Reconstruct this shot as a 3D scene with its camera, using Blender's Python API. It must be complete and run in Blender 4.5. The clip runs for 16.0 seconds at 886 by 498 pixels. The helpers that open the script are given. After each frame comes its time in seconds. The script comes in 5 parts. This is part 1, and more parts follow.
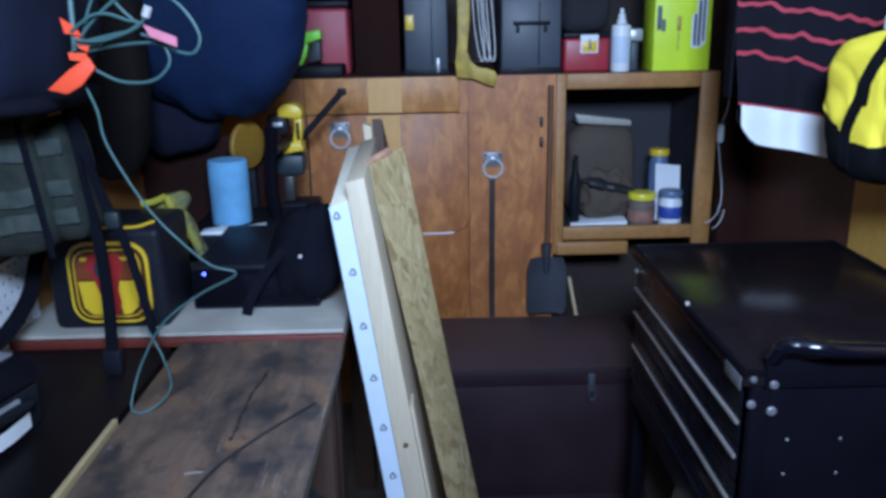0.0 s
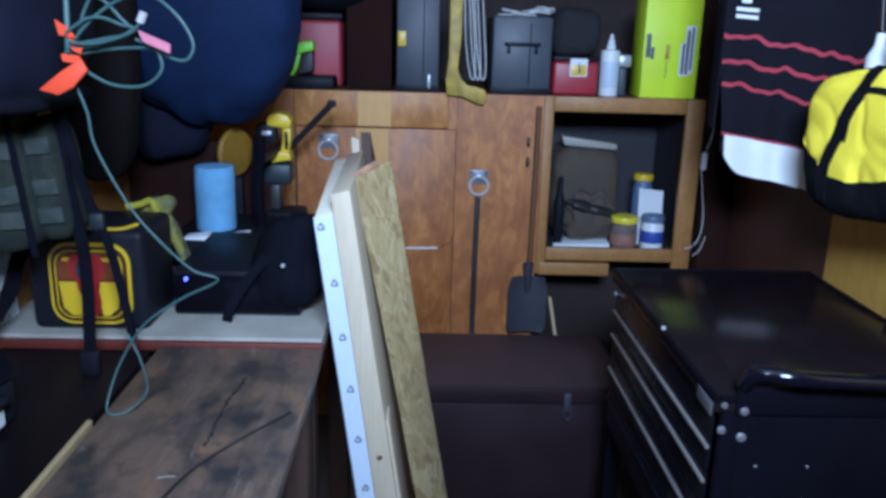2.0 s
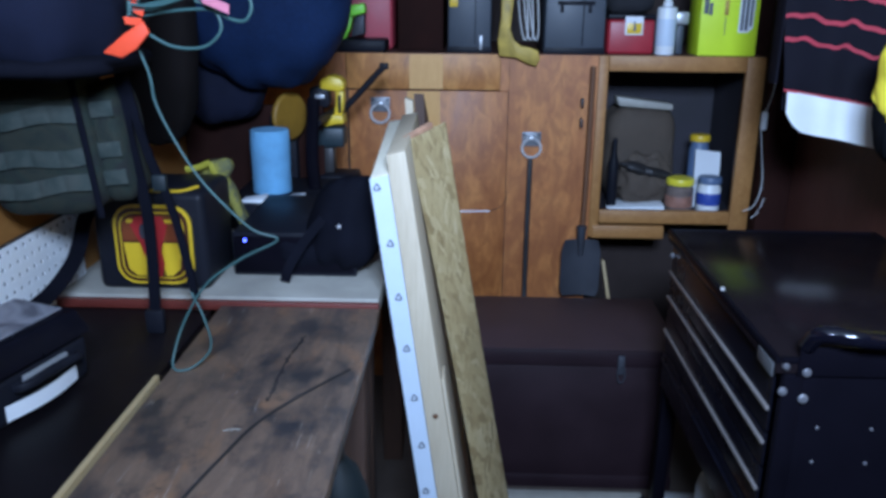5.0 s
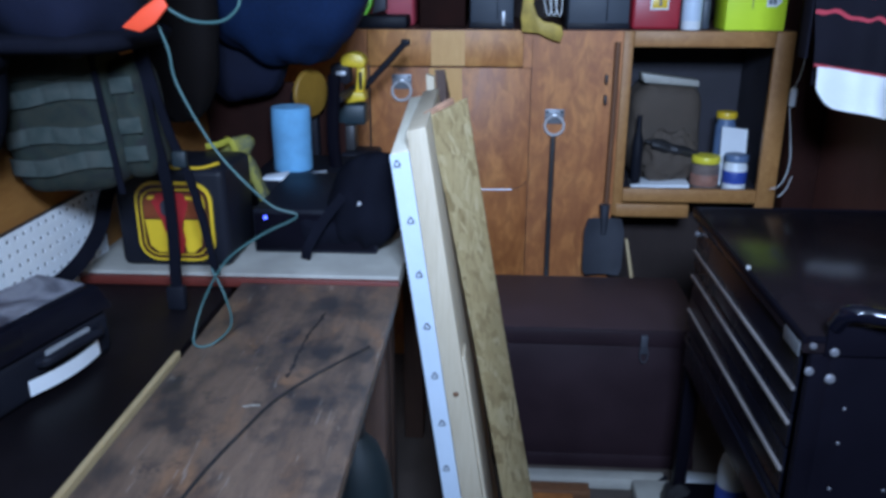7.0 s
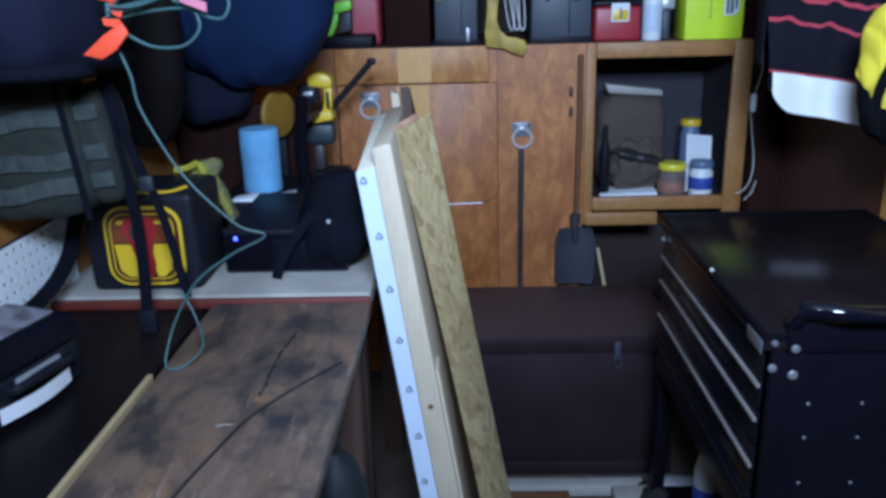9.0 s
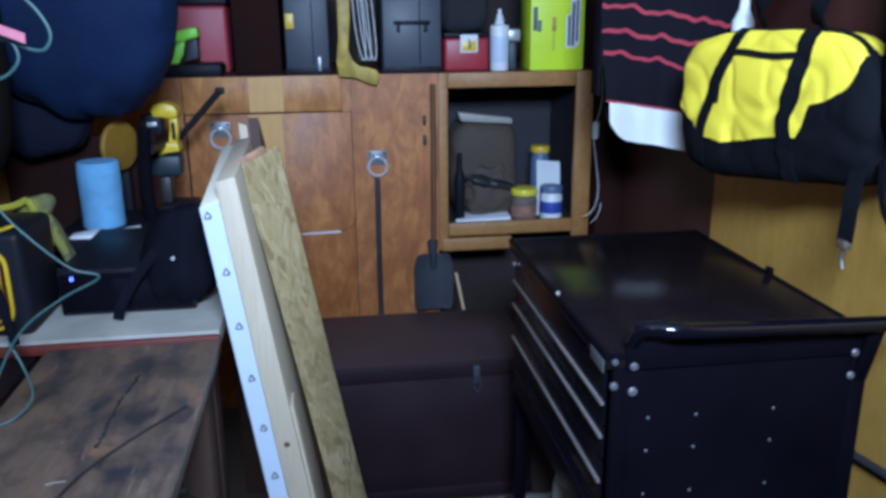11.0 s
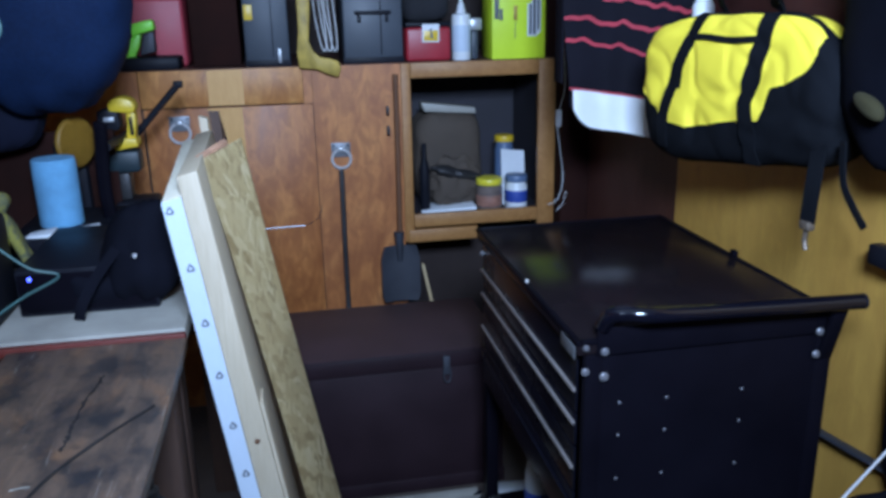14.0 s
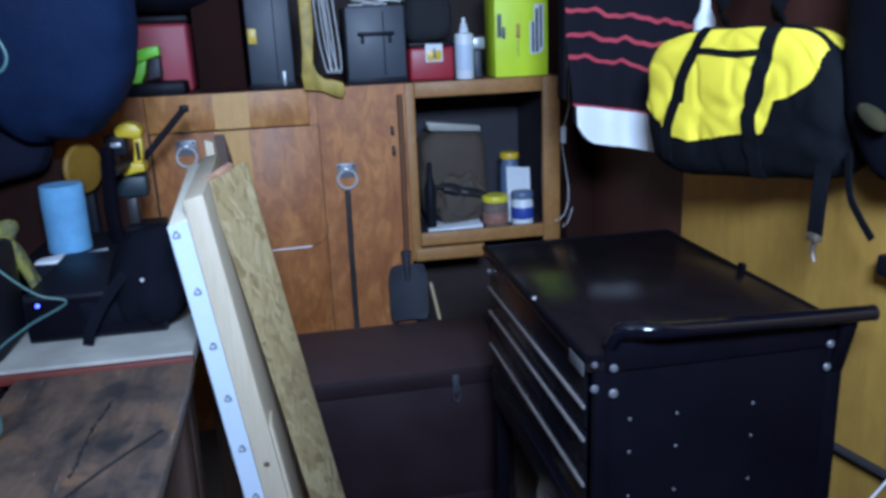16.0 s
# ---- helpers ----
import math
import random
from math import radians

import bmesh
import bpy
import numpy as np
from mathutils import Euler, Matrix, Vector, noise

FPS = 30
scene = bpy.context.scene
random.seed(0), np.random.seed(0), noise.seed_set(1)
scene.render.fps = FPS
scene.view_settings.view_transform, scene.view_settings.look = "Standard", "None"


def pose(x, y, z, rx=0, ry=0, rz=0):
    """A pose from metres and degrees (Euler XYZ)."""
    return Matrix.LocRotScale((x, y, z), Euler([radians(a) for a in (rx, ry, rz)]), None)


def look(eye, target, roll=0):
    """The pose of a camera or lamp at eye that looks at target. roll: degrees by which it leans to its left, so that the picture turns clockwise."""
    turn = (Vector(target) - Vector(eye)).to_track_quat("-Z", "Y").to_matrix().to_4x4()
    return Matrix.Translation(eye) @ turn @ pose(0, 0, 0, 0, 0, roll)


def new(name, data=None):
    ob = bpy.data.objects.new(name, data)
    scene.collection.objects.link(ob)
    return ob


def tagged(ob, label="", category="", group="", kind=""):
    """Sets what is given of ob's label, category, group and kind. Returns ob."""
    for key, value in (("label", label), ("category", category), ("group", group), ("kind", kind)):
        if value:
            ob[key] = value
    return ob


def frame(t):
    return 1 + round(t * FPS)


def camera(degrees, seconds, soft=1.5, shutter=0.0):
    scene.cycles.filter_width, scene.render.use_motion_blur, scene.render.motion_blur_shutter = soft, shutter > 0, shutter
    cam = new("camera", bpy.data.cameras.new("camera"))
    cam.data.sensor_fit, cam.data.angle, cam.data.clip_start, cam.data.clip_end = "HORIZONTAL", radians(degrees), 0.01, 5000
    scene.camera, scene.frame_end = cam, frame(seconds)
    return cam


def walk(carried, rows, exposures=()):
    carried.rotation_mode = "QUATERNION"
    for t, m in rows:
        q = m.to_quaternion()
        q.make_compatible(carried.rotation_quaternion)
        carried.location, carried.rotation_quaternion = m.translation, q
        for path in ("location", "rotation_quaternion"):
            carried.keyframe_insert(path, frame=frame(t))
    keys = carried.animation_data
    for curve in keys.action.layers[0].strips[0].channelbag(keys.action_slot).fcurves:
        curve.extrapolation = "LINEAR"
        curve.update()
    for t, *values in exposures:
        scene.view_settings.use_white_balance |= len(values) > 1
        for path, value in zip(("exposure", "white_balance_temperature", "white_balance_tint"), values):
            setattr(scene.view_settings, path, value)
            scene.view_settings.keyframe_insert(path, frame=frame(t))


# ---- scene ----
cam = camera(57.87, 16.0, soft=3.4)
PATH = [
    (0, -0.1172, 0.3229, 1.4390, 73.71, 1.07, -0.94),
    (0.5, -0.0966, 0.3308, 1.4588, 75.39, -0.16, -2.49),
    (1, -0.0879, 0.3161, 1.4474, 74.05, -0.11, -4.21),
    (1.5, -0.1008, 0.3053, 1.4504, 74.92, -1.41, -2.23),
    (2, -0.1141, 0.3084, 1.4445, 74.77, -1.59, -1.38),
    (2.5, -0.1241, 0.3089, 1.4446, 73.77, -0.24, -0.47),
    (3, -0.1311, 0.3075, 1.4382, 73.17, -0.53, 2.04),
    (5.5, -0.1216, 0.3046, 1.4322, 72.15, -0.44, 1.81),
    (6, -0.1124, 0.3059, 1.4303, 71.86, -0.12, 0.73),
    (6.5, -0.1124, 0.3123, 1.4320, 71.27, 0.28, 0.89),
    (7, -0.1229, 0.3153, 1.4251, 70.86, -0.08, 3.50),
    (7.5, -0.1331, 0.3327, 1.4145, 68.54, 0.69, 7.52),
    (8, -0.1309, 0.3157, 1.4176, 70.18, 1.08, 5.60),
    (10.5, -0.0643, 0.2906, 1.4362, 72.94, 0.81, -5.16),
    (11, -0.0718, 0.2978, 1.4379, 73.58, 0.49, -8.20),
    (11.5, -0.0627, 0.2972, 1.4355, 73.37, -0.12, -9.98),
    (12, -0.0571, 0.3083, 1.4217, 70.56, 0.58, -11.53),
    (12.5, -0.0593, 0.3121, 1.4294, 71.76, 0.66, -11.78),
    (13, -0.0703, 0.3127, 1.4244, 71.56, 0.67, -11.49),
    (13.5, -0.0794, 0.3100, 1.4284, 72.32, 0.39, -10.61),
    (14, -0.0769, 0.3079, 1.4314, 72.97, 1.09, -11.01),
    (14.5, -0.0755, 0.3092, 1.4273, 72.91, 1.64, -11.29),
    (15, -0.0721, 0.3107, 1.4296, 72.29, 2.22, -11.10),
    (15.5, -0.0724, 0.3110, 1.4315, 72.71, 2.26, -11.03),
    (16, -0.0729, 0.3081, 1.4330, 74.25, 2.28, -10.75),
]
walk(cam, [(t, pose(x, y, z, rx, ry, rz)) for t, x, y, z, rx, ry, rz in PATH])

# ---- light ----
world = bpy.data.worlds.new("world")
scene.world = world
world.use_nodes = True
world.node_tree.nodes["Background"].inputs[0].default_value = (0.45, 0.55, 0.75, 1)
world.node_tree.nodes["Background"].inputs[1].default_value = 0.05


def area(name, eye, target, sx, sy, watts, colour, beam):
    d = bpy.data.lights.new(name, "AREA")
    d.shape, d.size, d.size_y, d.energy, d.color = "RECTANGLE", sx, sy, watts, colour
    d.spread = radians(beam)
    ob = new(name, d)
    ob.matrix_world = look(eye, target)
    return ob


area("work_lamp", (0.00, 0.0, 1.98), (0.40, 3.0, 1.25), 0.46, 0.30, 49.0, (0.524, 0.735, 1.11), 118)


# ---- materials ----
def nodes_of(name):
    m = bpy.data.materials.new(name)
    m.use_nodes = True
    t = m.node_tree
    return m, t, t.nodes["Principled BSDF"], t.links.new


def coords(t, link, scale):
    tc = t.nodes.new("ShaderNodeTexCoord")
    mp = t.nodes.new("ShaderNodeMapping")
    mp.inputs["Scale"].default_value = scale
    link(tc.outputs["Object"], mp.inputs["Vector"])
    return mp.outputs["Vector"]


def noise_of(t, link, vec, scale, detail=4.0, rough=0.55, warp=0.0):
    n = t.nodes.new("ShaderNodeTexNoise")
    n.inputs["Scale"].default_value, n.inputs["Detail"].default_value = scale, detail
    n.inputs["Roughness"].default_value, n.inputs["Distortion"].default_value = rough, warp
    link(vec, n.inputs["Vector"])
    return n.outputs["Fac"]


def ramp_of(t, link, fac, stops):
    r = t.nodes.new("ShaderNodeValToRGB")
    while len(r.color_ramp.elements) < len(stops):
        r.color_ramp.elements.new(0.5)
    for e, (p, c) in zip(r.color_ramp.elements, stops):
        e.position, e.color = p, (*c, 1) if len(c) == 3 else c
    link(fac, r.inputs["Fac"])
    return r.outputs["Color"]


def mix_of(t, link, fac, a, b, how="MIX"):
    m = t.nodes.new("ShaderNodeMix")
    m.data_type, m.blend_type = "RGBA", how
    for v, s in ((fac, m.inputs[0]), (a, m.inputs[6]), (b, m.inputs[7])):
        if isinstance(v, (int, float)):
            s.default_value = v
        elif isinstance(v, tuple):
            s.default_value = (*v, 1)
        else:
            link(v, s)
    return m.outputs[2]


def bump_of(t, link, bsdf, fac, strength, dist=0.002):
    b = t.nodes.new("ShaderNodeBump")
    b.inputs["Strength"].default_value, b.inputs["Distance"].default_value = strength, dist
    link(fac, b.inputs["Height"])
    link(b.outputs["Normal"], bsdf.inputs["Normal"])


def plain(name, colour, rough=0.5, metal=0.0, vary=0.25, scale=60.0, bump=0.15, spec=0.5, spread=0.12):
    """Painted, plastic, cloth or metal surface: blotches, fine grain, uneven gloss."""
    m, t, b, link = nodes_of(name)
    v = coords(t, link, (1, 1, 1))
    big, fine = noise_of(t, link, v, scale * 0.12, 3), noise_of(t, link, v, scale * 4, 2)
    dark = tuple(c * (1 - vary) for c in colour)
    light = tuple(min(1, c * (1 + vary * 0.6)) for c in colour)
    c = ramp_of(t, link, big, [(0.3, dark), (0.7, light)])
    c = mix_of(t, link, 0.25, c, ramp_of(t, link, fine, [(0.35, dark), (0.65, light)]))
    link(c, b.inputs["Base Color"])
    r = t.nodes.new("ShaderNodeMapRange")
    r.inputs[3].default_value, r.inputs[4].default_value = max(0.03, rough - spread), min(1, rough + spread)
    link(big, r.inputs[0])
    link(r.outputs[0], b.inputs["Roughness"])
    b.inputs["Metallic"].default_value, b.inputs["Specular IOR Level"].default_value = metal, spec
    if bump:
        bump_of(t, link, b, fine, bump, 0.0008)
    return m


def wood(name, light, dark, stretch=(14, 14, 1.2), rough=0.55, mottled=0.0):
    """Long grain, blotches, and optional mottling."""
    m, t, b, link = nodes_of(name)
    v = coords(t, link, stretch)
    grain, fine = noise_of(t, link, v, 6, 6, 0.6, 0.6), noise_of(t, link, v, 38, 3)
    o = coords(t, link, (1, 1, 1))
    blot = noise_of(t, link, o, 5.5, 4, 0.6, 0.3)
    c = ramp_of(t, link, grain, [(0.28, dark), (0.52, tuple((a + d) / 2 for a, d in zip(light, dark))), (0.72, light)])
    c = mix_of(t, link, 0.35, c, ramp_of(t, link, fine, [(0.3, dark), (0.7, light)]))
    c = mix_of(t, link, ramp_of(t, link, blot, [(0.35, (0, 0, 0)), (0.75, (0.55, 0.55, 0.55))]), c, dark)
    if mottled:
        m1 = noise_of(t, link, coords(t, link, (1, 1, 0.7)), 13, 5, 0.65, 1.2)
        c = mix_of(t, link, ramp_of(t, link, m1, [(0.42, (mottled,) * 3), (0.60, (0, 0, 0))]), c, tuple(d * 0.8 for d in dark))
        m2 = noise_of(t, link, coords(t, link, (1, 1, 0.35)), 4, 3, 0.5, 0.8)
        c = mix_of(t, link, ramp_of(t, link, m2, [(0.5, (0, 0, 0)), (0.72, (mottled,) * 3)]), c, tuple(min(1, v * 1.25) for v in light))
    link(c, b.inputs["Base Color"])
    r = t.nodes.new("ShaderNodeMapRange")
    r.inputs[3].default_value, r.inputs[4].default_value = rough - 0.1, rough + 0.15
    link(blot, r.inputs[0])
    link(r.outputs[0], b.inputs["Roughness"])
    bump_of(t, link, b, fine, 0.25, 0.001)
    return m


def knotty_ply(name, light, mid, dark, knots=6.0):
    """Rotary-cut plywood: broad vertical figure, red-brown blotches, scattered small knots."""
    m, t, b, link = nodes_of(name)
    o = coords(t, link, (1, 1, 1))
    broad = noise_of(t, link, coords(t, link, (1, 1, 0.38)), 7.0, 4, 0.6, 1.6)
    figure = noise_of(t, link, coords(t, link, (1, 1, 0.5)), 24, 4, 0.62, 1.0)
    grain = noise_of(t, link, coords(t, link, (12, 12, 1.1)), 7, 5, 0.6, 0.8)
    c = ramp_of(t, link, broad, [(0.30, dark), (0.47, mid), (0.66, light)])
    c = mix_of(t, link, ramp_of(t, link, figure, [(0.40, (0.6,) * 3), (0.56, (0, 0, 0))]), c, dark)
    c = mix_of(t, link, ramp_of(t, link, figure, [(0.56, (0, 0, 0)), (0.72, (0.45,) * 3)]), c, tuple(min(1, v * 1.18) for v in light))
    c = mix_of(t, link, 0.12, c, ramp_of(t, link, grain, [(0.3, dark), (0.7, light)]))
    vo = t.nodes.new("ShaderNodeTexVoronoi")
    vo.inputs["Scale"].default_value = knots
    wob = mix_of(t, link, 0.035, o, figure)
    link(wob, vo.inputs["Vector"])
    sep = t.nodes.new("ShaderNodeSeparateColor")
    link(vo.outputs["Color"], sep.inputs[0])
    few = ramp_of(t, link, sep.outputs[0], [(0.52, (0, 0, 0)), (0.54, (1, 1, 1))])
    spot = ramp_of(t, link, vo.outputs["Distance"], [(0.05, (0.85,) * 3), (0.17, (0, 0, 0))])
    c = mix_of(t, link, mix_of(t, link, 1.0, spot, few, "MULTIPLY"), c, tuple(v * 0.30 for v in dark))
    link(c, b.inputs["Base Color"])
    r = t.nodes.new("ShaderNodeMapRange")
    r.inputs[3].default_value, r.inputs[4].default_value = 0.36, 0.62
    link(broad, r.inputs[0])
    link(r.outputs[0], b.inputs["Roughness"])
    bump_of(t, link, b, grain, 0.25, 0.001)
    return m


def chips(name):
    """Oriented strand board: long overlapping flakes of several pale browns."""
    m, t, b, link = nodes_of(name)
    tc = t.nodes.new("ShaderNodeTexCoord")
    sp = t.nodes.new("ShaderNodeSeparateXYZ")
    link(tc.outputs["Object"], sp.inputs[0])
    su = t.nodes.new("ShaderNodeMath")
    link(sp.outputs[0], su.inputs[0]), link(sp.outputs[1], su.inputs[1])
    cb = t.nodes.new("ShaderNodeCombineXYZ")
    link(su.outputs[0], cb.inputs[0]), link(sp.outputs[2], cb.inputs[1])
    wob = mix_of(t, link, 0.02, cb.outputs[0], noise_of(t, link, cb.outputs[0], 30, 2))
    layers = []
    for turn, wide, long in ((8, 62, 17), (-34, 74, 20), (52, 66, 19)):
        mp = t.nodes.new("ShaderNodeMapping")
        mp.vector_type = "TEXTURE"
        mp.inputs["Rotation"].default_value = (0, 0, radians(turn))
        mp.inputs["Scale"].default_value = (1 / wide, 1 / long, 1)
        link(wob, mp.inputs["Vector"])
        vo = t.nodes.new("ShaderNodeTexVoronoi")
        vo.inputs["Scale"].default_value = 1.0
        link(mp.outputs[0], vo.inputs["Vector"])
        sep = t.nodes.new("ShaderNodeSeparateColor")
        link(vo.outputs["Color"], sep.inputs[0])
        layers.append(sep)
    stops = [(0.0, (0.29, 0.195, 0.085)), (0.22, (0.42, 0.298, 0.140)), (0.55, (0.51, 0.380, 0.190)), (0.85, (0.58, 0.445, 0.235)), (1.0, (0.66, 0.53, 0.31))]
    cols = [ramp_of(t, link, l.outputs[0], stops) for l in layers]
    pick = [ramp_of(t, link, l.outputs[1], [(0.50, (0, 0, 0)), (0.54, (1, 1, 1))]) for l in layers]
    c = mix_of(t, link, pick[1], cols[0], cols[1])
    c = mix_of(t, link, pick[2], c, cols[2])
    fine = noise_of(t, link, coords(t, link, (60, 60, 8)), 9, 3)
    c = mix_of(t, link, 0.18, c, ramp_of(t, link, fine, [(0.3, (0.20, 0.14, 0.07)), (0.7, (0.60, 0.47, 0.26))]))
    link(c, b.inputs["Base Color"])
    b.inputs["Roughness"].default_value = 0.6
    bump_of(t, link, b, layers[0].outputs[1], 0.35, 0.002)
    return m


def worn_bench(name):
    """Old boards: grey-brown grain, tan worn patches, oil blots and pale scratches along the length."""
    m, t, b, link = nodes_of(name)
    o = coords(t, link, (1, 1, 1))
    grain = noise_of(t, link, coords(t, link, (6, 1.0, 8)), 6, 6, 0.62, 1.0)
    fine = noise_of(t, link, coords(t, link, (30, 2.0, 8)), 22, 3)
    c = ramp_of(t, link, grain, [(0.28, (0.112, 0.070, 0.050)), (0.50, (0.170, 0.108, 0.076)), (0.72, (0.232, 0.148, 0.100))])
    c = mix_of(t, link, 0.2, c, ramp_of(t, link, fine, [(0.3, (0.05, 0.04, 0.036)), (0.7, (0.17, 0.135, 0.11))]))
    tan = noise_of(t, link, coords(t, link, (1.9, 0.75, 1)), 8, 4, 0.6, 0.5)
    c = mix_of(t, link, ramp_of(t, link, tan, [(0.54, (0, 0, 0)), (0.72, (0.62,) * 3)]), c, (0.31, 0.155, 0.076))
    oil = noise_of(t, link, coords(t, link, (1.25, 0.75, 1)), 8.5, 5, 0.62, 0.15)
    c = mix_of(t, link, ramp_of(t, link, oil, [(0.47, (0, 0, 0)), (0.62, (0.86,) * 3)]), c, (0.022, 0.025, 0.031))
    blot = noise_of(t, link, o, 24, 4, 0.7, 0.2)
    c = mix_of(t, link, ramp_of(t, link, blot, [(0.58, (0, 0, 0)), (0.68, (0.55,) * 3)]), c, (0.020, 0.022, 0.027))
    scratch = noise_of(t, link, coords(t, link, (15, 1.6, 1)), 5.5, 3, 0.5, 1.8)
    where = noise_of(t, link, o, 5, 2)
    k = mix_of(t, link, 1.0, ramp_of(t, link, scratch, [(0.64, (0, 0, 0)), (0.69, (0.55,) * 3)]), ramp_of(t, link, where, [(0.42, (0, 0, 0)), (0.58, (1, 1, 1))]), "MULTIPLY")
    c = mix_of(t, link, k, c, (0.34, 0.30, 0.26))
    link(c, b.inputs["Base Color"])
    r = t.nodes.new("ShaderNodeMapRange")
    r.inputs[3].default_value, r.inputs[4].default_value = 0.62, 0.36
    link(oil, r.inputs[0])
    link(r.outputs[0], b.inputs["Roughness"])
    bump_of(t, link, b, grain, 0.35, 0.0015)
    return m


def blotched(name, colours, scale, rough=0.9):
    m, t, b, link = nodes_of(name)
    v = coords(t, link, (1, 1, 1))
    n = noise_of(t, link, v, scale, 3, 0.5, 0.8)
    k = len(colours)
    c = ramp_of(t, link, n, [(0.32 + 0.36 * i / (k - 1), c) for i, c in enumerate(colours)])
    fine = noise_of(t, link, v, 700, 2)
    c = mix_of(t, link, 0.18, c, ramp_of(t, link, fine, [(0.3, (0.01, 0.01, 0.01)), (0.7, (0.07, 0.075, 0.06))]))
    link(c, b.inputs["Base Color"])
    b.inputs["Roughness"].default_value = rough
    bump_of(t, link, b, fine, 0.4, 0.001)
    return m


PLY = knotty_ply("orange_plywood", (0.53, 0.208, 0.057), (0.405, 0.138, 0.038), (0.245, 0.074, 0.022))
PLY_PALE = wood("pale_pine", (0.74, 0.42, 0.15), (0.58, 0.29, 0.085), (10, 1, 1.2), 0.45)
PLY_MID = knotty_ply("batten_ply", (0.60, 0.275, 0.080), (0.46, 0.185, 0.052), (0.32, 0.115, 0.032), 4.0)
FRAME = wood("frame_pine", (0.46, 0.23, 0.075), (0.27, 0.11, 0.03), (9, 9, 9), 0.5)
BROWN = wood("red_brown_panel", (0.10, 0.032, 0.022), (0.055, 0.018, 0.014), (8, 8, 1), 0.5)
YELLOW_PLY = wood("yellow_plywood", (0.67, 0.390, 0.084), (0.50, 0.262, 0.055), (4, 4, 0.5), 0.5, mottled=0.28)
STUD = wood("raw_pine", (0.55, 0.465, 0.345), (0.42, 0.335, 0.23), (16, 16, 1), 0.65)
PALE_PINE = wood("planed_pine", (0.86, 0.80, 0.66), (0.74, 0.66, 0.50), (16, 3, 1), 0.6)
OSB = chips("strand_board")
WHITE_EDGE = plain("white_wrapped_edge", (0.52, 0.60, 0.70), 0.55, vary=0.08)
BENCH = worn_bench("stained_bench")
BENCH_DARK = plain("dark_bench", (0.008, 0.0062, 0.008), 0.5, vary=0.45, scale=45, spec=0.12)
STRIP = wood("strip_pine", (0.56, 0.43, 0.24), (0.40, 0.28, 0.14), (18, 1.3, 18), 0.6)
CREAM = plain("cream_board", (0.345, 0.325, 0.285), 0.5, vary=0.25, scale=90)
RED_TRIM = plain("red_trim", (0.13, 0.022, 0.015), 0.5, vary=0.35)
WHITE_PEG = plain("white_pegboard", (0.87, 0.89, 0.91), 0.5, vary=0.08)
ORANGE_WALL = wood("orange_wall", (0.42, 0.20, 0.055), (0.26, 0.10, 0.025), (6, 0.9, 6), 0.5)
BLACK_PAINT = plain("black_gloss_steel", (0.005, 0.005, 0.009), 0.28, vary=0.3, bump=0.05, spec=0.13)
# Brown tint in the base stands in for the wall mirrored in the top.
CART_TOP = plain("black_steel_reflection_tint", (0.0125, 0.0088, 0.0105), 0.17, vary=0.3, bump=0.02, spec=0.07, spread=0.05)
BAR_BLACK = plain("bar_gloss", (0.004, 0.004, 0.008), 0.10, vary=0.2, bump=0.0, spec=0.5, spread=0.03)
BLACK_MATT = plain("black_steel", (0.0048, 0.0043, 0.0074), 0.35, vary=0.3, bump=0.05, spec=0.03)
RAIL = plain("brushed_rail", (0.30, 0.265, 0.255), 0.35, 0.4, vary=0.3)
CHROME = plain("bright_metal", (0.78, 0.78, 0.80), 0.3, 0.55, vary=0.1)
STEEL = plain("dull_steel", (0.44, 0.45, 0.47), 0.4, 0.5, vary=0.25)
DULL = plain("tarnished_zinc", (0.19, 0.20, 0.22), 0.45, 0.4, vary=0.3)
BOLT = plain("zinc_bolt", (0.1900, 0.1900, 0.2100), 0.35, 0.4)
DARK_STEEL = plain("dark_steel", (0.045, 0.043, 0.045), 0.5, 0.5, vary=0.4)
# Trunk paint in two tones: light on the top is put into the colour.
TRUNK_TOP = plain("trunk_lit_top_paint", (0.0550, 0.0320, 0.0370), 0.5, vary=0.3, scale=50, spec=0.3)
TRUNK = plain("trunk_shaded_side_paint", (0.0205, 0.0106, 0.0140), 0.55, vary=0.3, scale=50, spec=0.2)
BLACK_PLASTIC = plain("black_plastic", (0.0105, 0.0112, 0.0165), 0.48, vary=0.3, spec=0.12)
BLACK_CLOTH = plain("black_cloth", (0.0056, 0.0060, 0.0105), 0.9, vary=0.4, bump=0.5, spec=0.06)
NAVY = plain("navy_cloth", (0.0045, 0.0165, 0.0560), 0.8, vary=0.5, scale=26, bump=0.4, spec=0.2)
NAVY_DARK = plain("dark_navy_cloth", (0.0067, 0.0087, 0.0224), 0.85, vary=0.4, bump=0.4, spec=0.2)
JERSEY = plain("black_jersey", (0.0085, 0.0078, 0.0125), 0.85, vary=0.3, bump=0.5, spec=0.1)
JERSEY_RED = plain("red_stripe", (0.42, 0.035, 0.055), 0.8, vary=0.2, bump=0.4)
JERSEY_WHITE = plain("white_hem", (0.74, 0.75, 0.76), 0.85, vary=0.08, bump=0.4)
BAG_YELLOW = plain("yellow_canvas", (0.9700, 0.7650, 0.0600), 0.7, vary=0.06, scale=60, bump=0.4)
BAG_BLACK = plain("black_canvas", (0.0076, 0.0085, 0.0110), 0.85, vary=0.4, bump=0.5, spec=0.06)
GREY_CASE = plain("grey_plastic", (0.0420, 0.0520, 0.0680), 0.5, vary=0.2)
RED_BOX = plain("red_plastic", (0.34, 0.018, 0.030), 0.45, vary=0.2)
